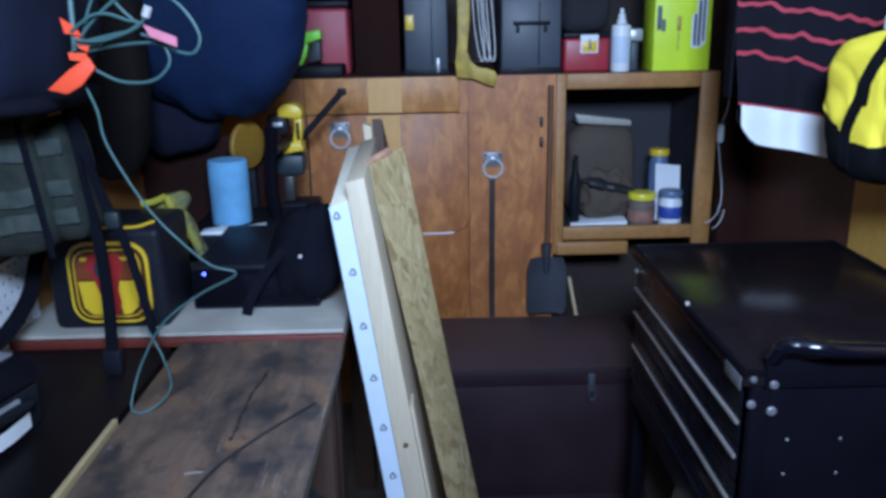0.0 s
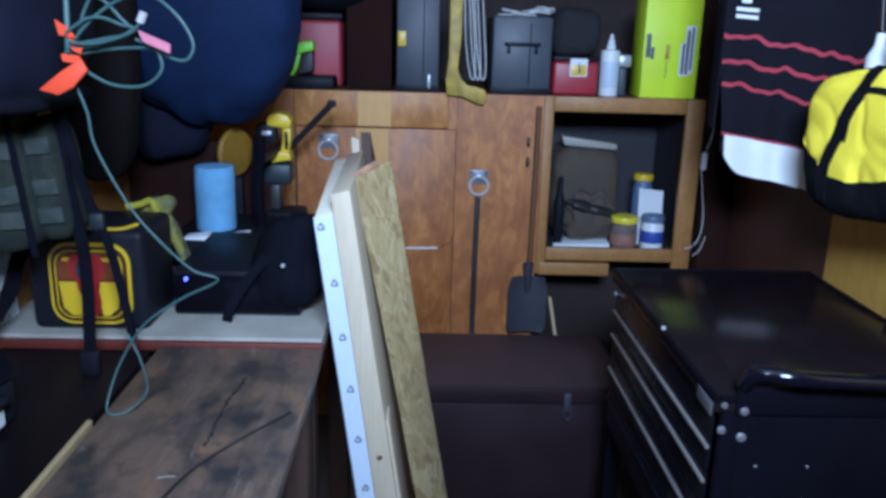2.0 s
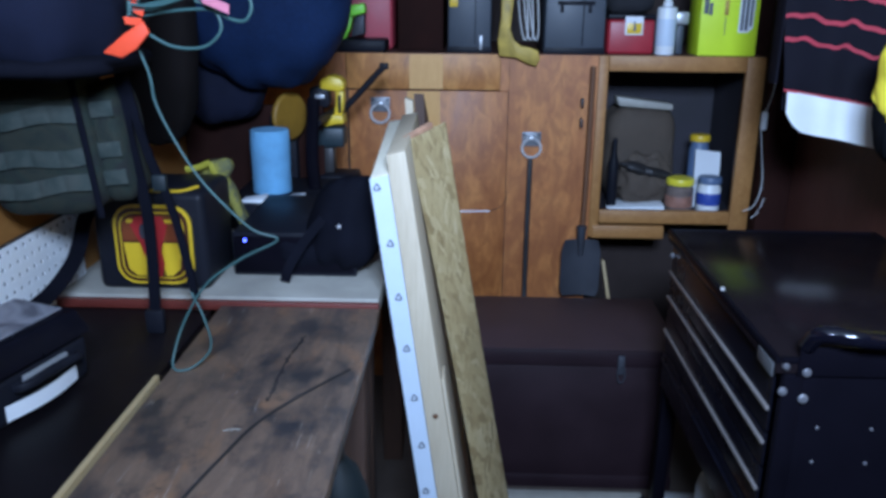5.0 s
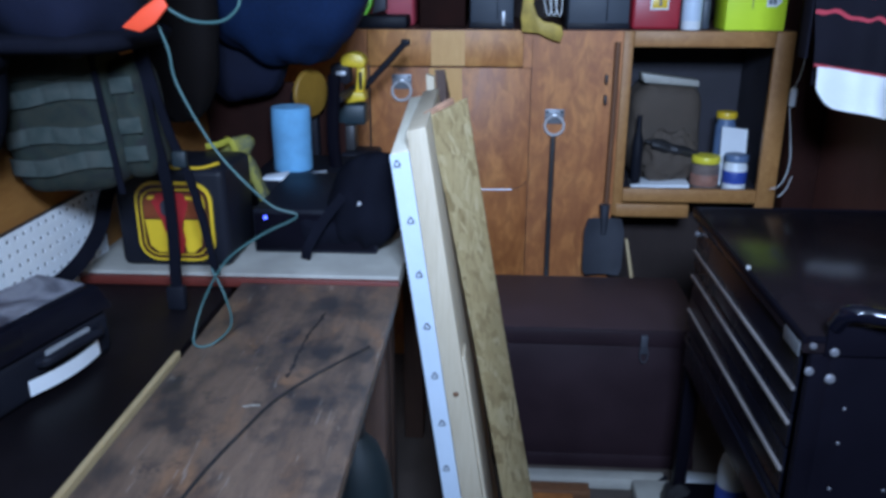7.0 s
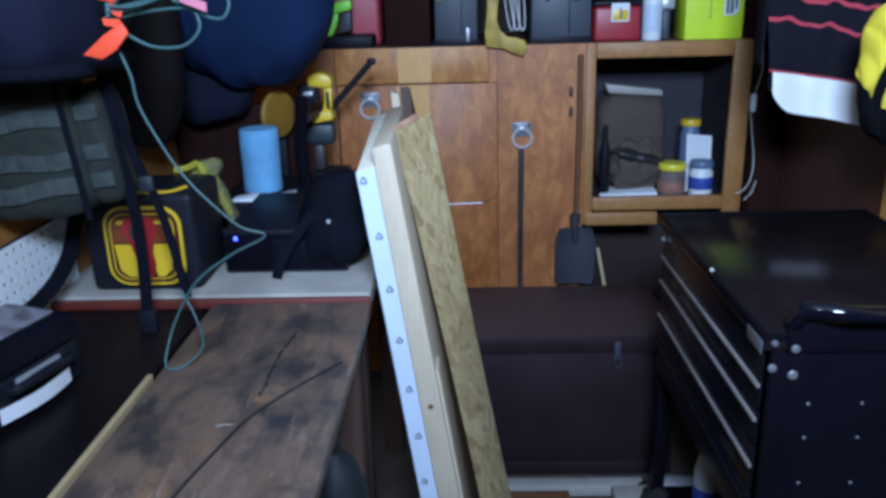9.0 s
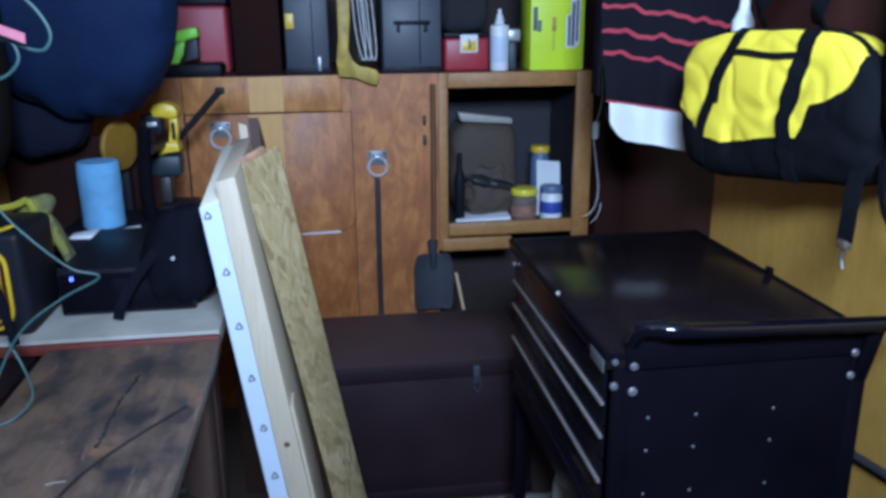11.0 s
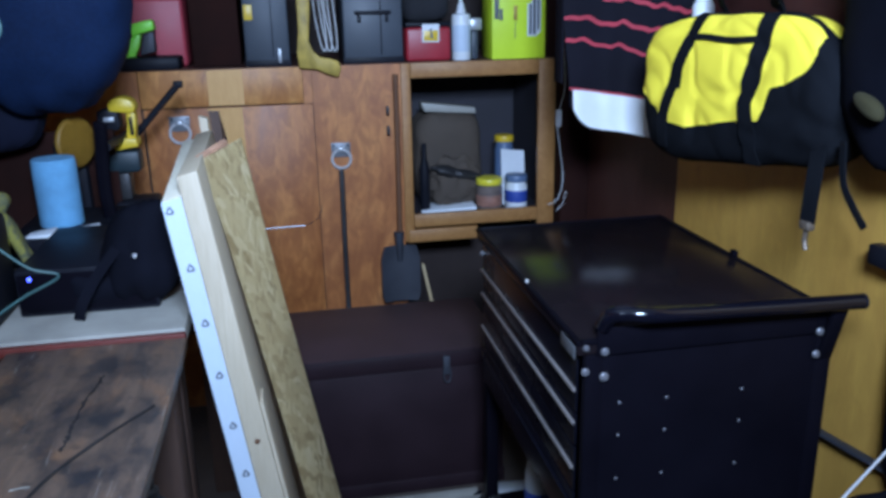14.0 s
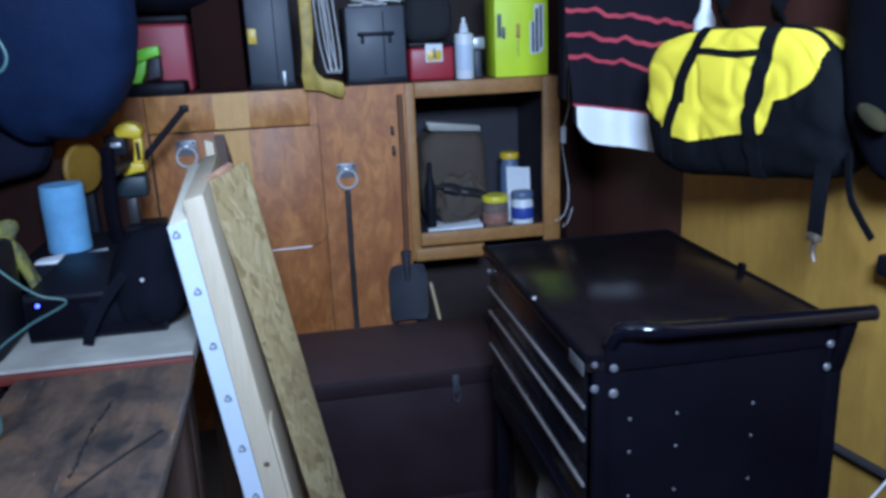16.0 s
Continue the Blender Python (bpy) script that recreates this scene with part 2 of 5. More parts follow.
MAROON = plain("faded_red_plastic", (0.40, 0.045, 0.065), 0.5, vary=0.2)
LIME = plain("lime_carton", (0.60, 0.78, 0.03), 0.5, vary=0.1)
GREEN = plain("bright_green_plastic", (0.26, 0.80, 0.06), 0.45, vary=0.15)
TOOL_YELLOW = plain("tool_yellow", (0.70, 0.48, 0.03), 0.45, vary=0.2)
OCHRE = plain("ochre_bar", (0.46, 0.31, 0.055), 0.55, vary=0.55, scale=160)
WHITE = plain("white_paint", (0.72, 0.74, 0.76), 0.45, vary=0.12)
PAPER = plain("white_paper", (0.70, 0.72, 0.75), 0.8, vary=0.08)
INK = plain("grey_ink", (0.12, 0.13, 0.15), 0.7)
BLUE_ROLL = plain("blue_paper", (0.14, 0.37, 0.60), 0.9, vary=0.28, scale=120, bump=1.0)
BLUE_LABEL = plain("blue_label", (0.03, 0.07, 0.35), 0.5)
CARD = plain("cardboard", (0.0800, 0.0580, 0.0430), 0.85, vary=0.25)
CORD_GREEN = plain("green_cord", (0.034, 0.092, 0.090), 0.55, vary=0.3)
CORD_WHITE = plain("white_cord", (0.72, 0.72, 0.72), 0.7)
ORANGE = plain("orange_tag", (0.78, 0.065, 0.02), 0.6, vary=0.15)
PINK = plain("pink_label", (0.55, 0.16, 0.22), 0.6)
CAMO = blotched("camo_cloth", [(0.002, 0.003, 0.004), (0.004, 0.014, 0.009), (0.013, 0.016, 0.009), (0.003, 0.009, 0.006), (0.003, 0.003, 0.004)], 16)
CAMO_BAND = blotched("camo_webbing", [(0.016, 0.030, 0.027), (0.034, 0.046, 0.041), (0.048, 0.056, 0.049)], 24)
EMBLEM_RED = plain("emblem_red", (0.36, 0.020, 0.022), 0.4)
EMBLEM_BROWN = plain("emblem_brown", (0.20, 0.045, 0.015), 0.4)
EMBLEM_DARK = plain("emblem_dark", (0.060, 0.012, 0.008), 0.4)
EMBLEM_YELLOW = plain("emblem_yellow", (0.68, 0.44, 0.025), 0.4, vary=0.12)
TEAL = plain("dark_teal_paint", (0.0065, 0.0140, 0.0180), 0.6)
POST_WOOD = wood("old_post", (0.085, 0.042, 0.026), (0.045, 0.022, 0.015), (12, 12, 1), 0.65)
FLOOR = plain("dirty_floor", (0.075, 0.055, 0.045), 0.8, vary=0.5, scale=40, bump=0.4)
SHAFT = wood("old_shaft", (0.20, 0.080, 0.030), (0.085, 0.034, 0.016), (14, 14, 1), 0.6)
BLADE = plain("grey_blade", (0.050, 0.053, 0.066), 0.55, 0.3, vary=0.3)
# Pale enough to throw fill light back down; the ceiling is never in view.
PALE = plain("bounce_ceiling", (0.50, 0.51, 0.53), 0.8, vary=0.15)
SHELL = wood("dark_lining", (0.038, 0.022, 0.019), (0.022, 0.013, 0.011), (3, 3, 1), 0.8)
JAR_CLAY = plain("brown_contents", (0.30, 0.14, 0.10), 0.6, vary=0.4, scale=300)
# Bluish dimness of the open compartment is put into its board colour.
INNER = plain("hazy_dim_inner_boards", (0.0240, 0.0210, 0.0300), 0.7, vary=0.4)
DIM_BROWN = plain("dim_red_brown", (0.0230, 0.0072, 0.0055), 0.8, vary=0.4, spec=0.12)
TUB_BLUE = plain("blue_tub", (0.11, 0.17, 0.29), 0.4)


def glow(name, colour, strength):
    m, t, b, link = nodes_of(name)
    b.inputs["Base Color"].default_value = (*colour, 1)
    b.inputs["Emission Color"].default_value = (*colour, 1)
    b.inputs["Emission Strength"].default_value = strength
    return m


LED_BLUE = glow("blue_led", (0.06, 0.10, 1.0), 6.0)


# ---- builders ----
def thing(name, at, label, category, group="", kind="", rz=0.0):
    ob = new(name)
    ob.empty_display_size = 0.05
    ob.matrix_basis = pose(*at, 0, 0, rz)
    return tagged(ob, label, category, group, kind)


def root_of(ob):
    while ob.parent:
        ob = ob.parent
    return ob


def finish(name, bm, material, smooth=35):
    bmesh.ops.recalc_face_normals(bm, faces=bm.faces[:])
    me = bpy.data.meshes.new(name)
    for f in bm.faces:
        f.smooth = True
    bm.to_mesh(me)
    bm.free()
    me.set_sharp_from_angle(angle=radians(smooth))
    me.materials.append(material)
    return me


def part(name, bm, material, parent, label="", smooth=35):
    """One mesh under a thing or a part; drawn in world metres."""
    bmesh.ops.transform(bm, matrix=root_of(parent).matrix_basis.inverted(), verts=bm.verts[:])
    ob = new(name, finish(name, bm, material, smooth))
    ob.parent = parent
    return tagged(ob, label)


def solid(name, bm, material, label="", category="", group="", kind="", smooth=35):
    """A thing of one mesh, its origin at the middle of its base."""
    lo = [min(v.co[i] for v in bm.verts) for i in range(3)]
    hi = [max(v.co[i] for v in bm.verts) for i in range(3)]
    o = Vector(((lo[0] + hi[0]) / 2, (lo[1] + hi[1]) / 2, lo[2]))
    bmesh.ops.translate(bm, vec=-o, verts=bm.verts[:])
    ob = new(name, finish(name, bm, material, smooth))
    ob.location = o
    return tagged(ob, label, category, group, kind)


def box(lo, hi, bevel=0.0, m=None, segments=2):
    bm = bmesh.new()
    bmesh.ops.create_cube(bm, size=1.0)
    s = [h - l for l, h in zip(lo, hi)]
    bmesh.ops.transform(bm, matrix=Matrix.Translation([(l + h) / 2 for l, h in zip(lo, hi)]) @ Matrix.Diagonal((*s, 1)), verts=bm.verts[:])
    if bevel:
        bmesh.ops.bevel(bm, geom=bm.edges[:], offset=min(bevel, min(s) * 0.45), segments=segments, profile=0.5, affect="EDGES")
    if m is not None:
        bmesh.ops.transform(bm, matrix=m, verts=bm.verts[:])
    return bm


def hexa(corners, bevel=0.0):
    """Eight corners: bottom ring of four, then the top ring."""
    bm = bmesh.new()
    v = [bm.verts.new(c) for c in corners]
    for f in ((0, 1, 2, 3), (4, 5, 6, 7), (0, 1, 5, 4), (1, 2, 6, 5), (2, 3, 7, 6), (3, 0, 4, 7)):
        bm.faces.new([v[i] for i in f])
    bmesh.ops.recalc_face_normals(bm, faces=bm.faces[:])
    if bevel:
        bmesh.ops.bevel(bm, geom=bm.edges[:], offset=bevel, segments=2, profile=0.5, affect="EDGES")
    return bm


def prism(outline, a, b, axis="y", bevel=0.0):
    """A flat outline pushed out from a to b; the outline lies in the other two axes, in their order."""
    bm = bmesh.new()

    def at(p, w):
        return {"x": (w, p[0], p[1]), "y": (p[0], w, p[1]), "z": (p[0], p[1], w)}[axis]
    n = len(outline)
    v0 = [bm.verts.new(at(p, a)) for p in outline]
    v1 = [bm.verts.new(at(p, b)) for p in outline]
    bm.faces.new(v0), bm.faces.new(v1)
    for i in range(n):
        bm.faces.new((v0[i], v0[(i + 1) % n], v1[(i + 1) % n], v1[i]))
    bmesh.ops.recalc_face_normals(bm, faces=bm.faces[:])
    if bevel:
        bmesh.ops.bevel(bm, geom=bm.edges[:], offset=bevel, segments=2, profile=0.5, affect="EDGES")
    return bm


def rounded(x0, x1, z0, z1, r, n=6):
    out = []
    for cx, cz, a0 in ((x1 - r, z1 - r, 0), (x0 + r, z1 - r, 90), (x0 + r, z0 + r, 180), (x1 - r, z0 + r, 270)):
        out += [(cx + r * math.cos(radians(a0 + 90 * i / n)), cz + r * math.sin(radians(a0 + 90 * i / n))) for i in range(n + 1)]
    return out


def lathe(profile, at=(0, 0, 0), n=28, m=None):
    """Radius and height pairs turned about the z axis, closed at the ends."""
    bm = bmesh.new()
    rings = []
    for r, z in profile:
        rings.append([bm.verts.new((r * math.cos(2 * math.pi * i / n), r * math.sin(2 * math.pi * i / n), z)) for i in range(n)])
    for a, b in zip(rings, rings[1:]):
        for i in range(n):
            bm.faces.new((a[i], a[(i + 1) % n], b[(i + 1) % n], b[i]))
    bm.faces.new(rings[0]), bm.faces.new(rings[-1])
    bmesh.ops.transform(bm, matrix=Matrix.Translation(at) @ (m or Matrix()), verts=bm.verts[:])
    return bm


def spline(points, steps=6):
    """Points joined by a smooth curve."""
    p = [Vector(q) for q in points]
    p = [p[0] * 2 - p[1], *p, p[-1] * 2 - p[-2]]
    out = []
    for a, b, c, d in zip(p, p[1:], p[2:], p[3:]):
        for i in range(steps):
            s = i / steps
            out.append(0.5 * (2 * b + (c - a) * s + (2 * a - 5 * b + 4 * c - d) * s * s + (3 * b - a - 3 * c + d) * s ** 3))
    return out + [p[-2]]


def sweep(points, rx, ry=None, n=10, flat=Vector((0, 1, 0)), taper=None):
    """A tube or band along points; ry is the half thickness along flat."""
    ry = ry or rx
    bm = bmesh.new()
    rings = []
    last = len(points) - 1
    for k, q in enumerate(points):
        d = (points[min(k + 1, last)] - points[max(k - 1, 0)]).normalized()
        v = (flat - d * flat.dot(d))
        if v.length < 1e-3:
            v = Vector((1, 0, 0)) - d * d.x
        v.normalize()
        u = d.cross(v)
        s = taper(k / last) if taper else 1.0
        if n == 4:
            ring = [q + u * rx * s * a + v * ry * s * b for a, b in ((1, 1), (-1, 1), (-1, -1), (1, -1))]
        else:
            ring = [q + u * rx * s * math.cos(2 * math.pi * i / n) + v * ry * s * math.sin(2 * math.pi * i / n) for i in range(n)]
        rings.append([bm.verts.new(w) for w in ring])
    for a, b in zip(rings, rings[1:]):
        for i in range(n):
            bm.faces.new((a[i], a[(i + 1) % n], b[(i + 1) % n], b[i]))
    bm.faces.new(rings[0]), bm.faces.new(rings[-1])
    return bm


def cyl(a, b, r, n=16, bevel=0.0):
    bm = sweep([Vector(a), Vector(b)], r, r, n)
    if bevel:
        ends = [e for e in bm.edges if all(len(f.verts) > 4 for f in e.link_faces[:1]) or any(len(f.verts) == n for f in e.link_faces)]
        bmesh.ops.bevel(bm, geom=ends, offset=bevel, segments=2, profile=0.5, affect="EDGES")
    return bm


def sheet(fn, u0, u1, v0, v1, nu, nv, thick=0.003):
    """A cloth patch fn(u, v) with thickness; v0 and v1 may be functions of u."""
    f0 = v0 if callable(v0) else (lambda u: v0)
    f1 = v1 if callable(v1) else (lambda u: v1)
    bm = bmesh.new()
    grid = []
    for i in range(nu + 1):
        u = u0 + (u1 - u0) * i / nu
        grid.append([bm.verts.new(fn(u, f0(u) + (f1(u) - f0(u)) * j / nv)) for j in range(nv + 1)])
    for i in range(nu):
        for j in range(nv):
            bm.faces.new((grid[i][j], grid[i + 1][j], grid[i + 1][j + 1], grid[i][j + 1]))
    bmesh.ops.recalc_face_normals(bm, faces=bm.faces[:])
    bmesh.ops.solidify(bm, geom=bm.faces[:], thickness=thick)
    return bm


def soft(centre, half, power=2.6, rough=0.1, scale=5.0, n=40, seed=0.0, folds=0.0, shape=None):
    """A slumped closed body of cloth: a rounded block with dents and hanging folds."""
    bm = bmesh.new()
    bmesh.ops.create_uvsphere(bm, u_segments=n, v_segments=n // 2, radius=1.0)
    c, h = Vector(centre), Vector(half)
    for v in bm.verts:
        d = v.co.normalized()
        r = (abs(d.x) ** power + abs(d.y) ** power + abs(d.z) ** power) ** (-1 / power)
        p = Vector((d.x * r * h.x, d.y * r * h.y, d.z * r * h.z))
        k = 1 + rough * noise.noise((p + c) * scale + Vector((seed, 0, 0))) + 0.5 * rough * noise.noise((p + c) * scale * 2.7 + Vector((seed, 3, 0)))
        if folds:
            k += folds * math.sin(math.atan2(d.y, d.x) * 9 + seed + 2 * noise.noise((p + c) * 3)) * (0.35 + 0.65 * max(0, -d.z))
        p *= k
        if shape:
            p = shape(p)
        v.co = c + p
    return bm


# ---- setting ----
WALL_Y, SHELF_Z = 3.15, 1.235
solid("floor", box((-1.05, -1.3, -0.05), (1.1, 3.95, 0.0)), FLOOR, "dirty dark brown floor strewn with clutter", "floor", kind="structure")
# Ceiling and south wall are out of view, added to enclose the light.
solid("ceiling", box((-1.05, -1.3, 2.25), (1.1, 3.95, 2.33)), PALE, "unseen grey ceiling added to bounce light into the shed", "ceiling", kind="structure")
solid("wall_south", box((-1.05, -1.38, -0.05), (1.1, -1.3, 2.33)), SHELL, "unseen dark wall added to close the shed behind the aisle", "wall", kind="structure")
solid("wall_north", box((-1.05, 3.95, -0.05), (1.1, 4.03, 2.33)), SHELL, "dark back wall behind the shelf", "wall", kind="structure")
solid("wall_west", box((-1.13, -1.3, -0.05), (-0.96, 3.95, 2.33)), ORANGE_WALL, "orange varnished plywood side wall", "wall", kind="structure")
solid("wall_east_near", box((1.0, -1.3, -0.05), (1.12, 2.39, 2.33)), YELLOW_PLY, "yellowed plywood side wall with dark stains", "wall", kind="structure")
solid("wall_east_far", box((1.004, 2.392, -0.05), (1.12, 3.95, 2.33)), BROWN, "red-brown painted panel of the side wall", "wall", kind="structure")
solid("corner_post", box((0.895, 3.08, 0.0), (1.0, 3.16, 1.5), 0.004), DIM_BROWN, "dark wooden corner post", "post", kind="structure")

# plywood front of the cupboard below the shelf, with its hatch and open compartment
front = thing("cupboard_front", (0.0, WALL_Y, 0.0), "orange plywood cupboard front with a cut hatch", "cupboard", kind="structure")
part("panel_left", box((-0.96, WALL_Y, 0.0), (-0.56, WALL_Y + 0.018, SHELF_Z - 0.001)), PLY, front)
part("hatch", box((-0.552, WALL_Y - 0.002, 0.30), (0.0095, WALL_Y + 0.016, 1.1075), 0.001), PLY, front)
part("pale_batten", box((-0.557, WALL_Y - 0.001, 1.1125), (-0.02, WALL_Y + 0.017, SHELF_Z - 0.001), 0.001), PLY_MID, front)
part("panel_below", box((-0.557, WALL_Y, 0.0), (0.01, WALL_Y + 0.018, 0.296)), PLY, front)
part("panel_backing", box((-0.60, WALL_Y + 0.02, 0.2), (0.05, WALL_Y + 0.03, 1.15)), DARK_STEEL, front)
part("panel_right", box((0.012, WALL_Y, 0.0), (0.318, WALL_Y + 0.018, SHELF_Z - 0.001)), PLY, front)
part("strip_pale", box((-0.019, WALL_Y, 1.109), (0.011, WALL_Y + 0.018, SHELF_Z - 0.001)), PLY, front)
part("shelf_board", box((-0.96, WALL_Y + 0.019, SHELF_Z - 0.02), (0.895, 3.94, SHELF_Z)), BROWN, front)
part("pale_stile", box((-0.337, WALL_Y - 0.0035, 1.114), (-0.220, WALL_Y - 0.0012, SHELF_Z - 0.003)), PLY_PALE, front)
part("pale_stile", box((-0.344, WALL_Y - 0.0045, 0.74), (-0.229, WALL_Y - 0.0022, 1.106)), PLY_PALE, front)


def ring_pull(x, z):
    t = thing("ring_pull", (x, WALL_Y - 0.002, z), "zinc ring pull on a square plate on the hatch", "handle", "ring pulls on the cupboard")
    y = WALL_Y - 0.003
    part("plate", box((x - 0.034, y - 0.003, z - 0.015), (x + 0.034, y, z + 0.036), 0.002), DULL, t)
    pts = [Vector((x + 0.033 * math.cos(a), y - 0.012, z - 0.020 + 0.033 * math.sin(a))) for a in [2 * math.pi * i / 32 for i in range(33)]]
    part("ring", sweep(pts, 0.0048, n=10), CHROME, t)
    part("clip", box((x - 0.012, y - 0.019, z + 0.006), (x + 0.012, y - 0.0031, z + 0.022), 0.004), STEEL, t)
    for dx in (-0.025, 0.025):
        part("screw", lathe([(0.005, 0), (0.004, 0.002)], (x + dx, y - 0.003, z + 0.026), 10, Matrix.Rotation(radians(90), 4, "X")), DARK_STEEL, t)


ring_pull(0.097, 0.932)
ring_pull(-0.44, 1.048)
slot = spline([(-0.205, WALL_Y - 0.006, 0.672), (-0.12, WALL_Y - 0.006, 0.674), (-0.045, WALL_Y - 0.006, 0.676)])
solid("curled_wire", sweep(spline([(-0.044, WALL_Y - 0.005, 0.676), (-0.01, WALL_Y - 0.005, 0.690), (0.012, WALL_Y - 0.005, 0.715), (0.018, WALL_Y - 0.005, 0.75)]), 0.0012, n=6), DARK_STEEL, "thin dark wire curling up from the rod", "wire")
solid("hatch_bar", sweep(slot, 0.0024, n=8), STEEL, "thin bright metal rod across the hatch", "rod")
# open compartment with a pine frame
comp = thing("wall_cabinet", (0.60, WALL_Y, 0.587), "open pine-framed wall compartment holding jars and papers", "cabinet")
y0, y1 = WALL_Y - 0.012, WALL_Y + 0.012
part("frame_stile", box((0.318, y0, 0.587), (0.352, y1, SHELF_Z), 0.003), FRAME, comp)
part("frame_stile", box((0.823, y0, 0.60), (0.888, y1, SHELF_Z), 0.003), FRAME, comp)
part("frame_rail", box((0.353, y0, 1.183), (0.822, y1, SHELF_Z), 0.003), FRAME, comp)
part("frame_rail", box((0.353, y0, 0.640), (0.822, y1, 0.688), 0.003), FRAME, comp)
part("lower_rail", box((0.330, y0 - 0.008, 0.585), (0.590, y1 - 0.004, 0.632), 0.004), FRAME, comp)
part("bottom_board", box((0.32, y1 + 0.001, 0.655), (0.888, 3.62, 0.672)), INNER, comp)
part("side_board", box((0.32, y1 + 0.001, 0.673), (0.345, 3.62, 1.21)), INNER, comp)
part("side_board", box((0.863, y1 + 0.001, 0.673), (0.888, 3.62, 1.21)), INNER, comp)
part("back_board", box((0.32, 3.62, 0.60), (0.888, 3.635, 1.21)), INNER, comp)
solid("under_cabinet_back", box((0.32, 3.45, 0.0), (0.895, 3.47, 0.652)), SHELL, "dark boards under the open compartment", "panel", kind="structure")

# west wall pegboard
peg = thing("pegboard", (-0.945, 1.4, 0.8), "white perforated pegboard on the side wall", "pegboard")


def pegs():
    bm = bmesh.new()
    st, r, x = 0.0254, 0.0042, -0.945
    for i in range(46):
        for j in range(8):
            y, z = 0.74 + i * st, 0.795 + j * st
            c = (y + st / 2, z + st / 2)
            outer = [(y, z), (y + st / 2, z), (y + st, z), (y + st, z + st / 2), (y + st, z + st), (y + st / 2, z + st), (y, z + st), (y, z + st / 2)]
            inner = [(c[0] + r * math.cos(radians(225 + 45 * k)), c[1] + r * math.sin(radians(225 + 45 * k))) for k in range(8)]
            vo = [bm.verts.new((x, *p)) for p in outer]
            vi = [bm.verts.new((x, *p)) for p in inner]
            vb = [bm.verts.new((x - 0.0012, *p)) for p in inner]
            for k in range(8):
                q = (k + 1) % 8
                bm.faces.new((vo[k], vo[q], vi[q], vi[k]))
                bm.faces.new((vi[k], vi[q], vb[q], vb[k]))
    bmesh.ops.remove_doubles(bm, verts=bm.verts[:], dist=1e-5)
    return bm


part("perforated_board", pegs(), WHITE_PEG, peg, smooth=20)
part("dark_backing", box((-0.958, 0.74, 0.795), (-0.9466, 1.857, 0.998)), DARK_STEEL, peg)

# ---- workbench ----
bench = thing("workbench", (-0.6, 0.8, 0.0), "worn oil-stained wooden workbench along the wall", "workbench")
BZ = 0.84
part("worktop", box((-0.612, -0.6, BZ - 0.024), (-0.295, 1.772, BZ), 0.004), BENCH, bench)
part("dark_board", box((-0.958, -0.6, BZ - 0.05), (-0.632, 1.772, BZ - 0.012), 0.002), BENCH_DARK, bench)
part("wood_strip", box((-0.627, -0.6, BZ - 0.04), (-0.618, 1.46, BZ + 0.003), 0.002), STRIP, bench)
part("apron", box((-0.375, -0.6, BZ - 0.15), (-0.35, 1.76, BZ - 0.025), 0.003), POST_WOOD, bench)
for y in (-0.4, 1.66):
    part("leg", box((-0.40, y, 0.0), (-0.315, y + 0.09, BZ - 0.025), 0.004), POST_WOOD, bench)
part("leg", box((-0.93, 1.66, 0.0), (-0.85, 1.75, BZ - 0.052), 0.004), POST_WOOD, bench)
wire = spline([(-0.315, 1.497, BZ + 0.002), (-0.375, 1.408, BZ + 0.002), (-0.424, 1.317, BZ + 0.002), (-0.448, 1.227, BZ + 0.002), (-0.466, 1.146, BZ + 0.002), (-0.478, 1.061, BZ + 0.002), (-0.50, 0.9, BZ + 0.002)])
crack = spline([(-0.416, 1.632, BZ + 0.0006), (-0.420, 1.581, BZ + 0.0006), (-0.4255, 1.546, BZ + 0.0006), (-0.4262, 1.487, BZ + 0.0006), (-0.427, 1.456, BZ + 0.0006), (-0.424, 1.420, BZ + 0.0006), (-0.427, 1.387, BZ + 0.0006)], 10)
part("split", sweep([p + Vector((0.006 * noise.noise((k * 0.7, 0, 0)), 0, 0)) for k, p in enumerate(crack)], 0.0026, 0.0008, 8, Vector((0, 0, 1)), lambda q: 0.35 + 0.65 * abs(math.sin(q * 21))), DARK_STEEL, bench, "dark split in the worktop")
for (x, y), (dx, dy) in (((-0.372, 1.056), (0.034, 0.004)), ((-0.455, 1.30), (0.012, 0.002))):
    part("scuff", sweep([Vector((x - dx, y - dy, BZ + 0.0004)), Vector((x, y + 0.002, BZ + 0.0004)), Vector((x + dx, y + dy, BZ + 0.0004))], 0.0016, 0.0005, 6, Vector((0, 0, 1))), CREAM, bench, "pale paint scuff")
solid("bent_wire", sweep(wire, 0.0026, 0.0018, 8, Vector((0, 0, 1))), DARK_STEEL, "bent dark steel wire lying on the bench", "wire")
far = thing("rear_bench", (-0.63, 2.2, 0.0), "cream-topped bench with a red front edge", "bench")
part("top", box((-0.958, 1.790, BZ - 0.02), (-0.300, 2.62, BZ + 0.012), 0.002), CREAM, far)
part("edging", box((-0.958, 1.774, BZ - 0.012), (-0.298, 1.789, BZ + 0.006), 0.002), RED_TRIM, far)
for x in (-0.93, -0.38):
    for y in (1.80, 2.55):
        part("leg", box((x, y, 0.0), (x + 0.06, y + 0.06, BZ - 0.021), 0.003), POST_WOOD, far)
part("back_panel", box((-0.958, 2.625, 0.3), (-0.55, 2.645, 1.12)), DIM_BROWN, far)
gas = thing("gas_cylinder", (-0.355, 1.56, 0.0), "dark teal gas cylinder standing under the bench", "cylinder")
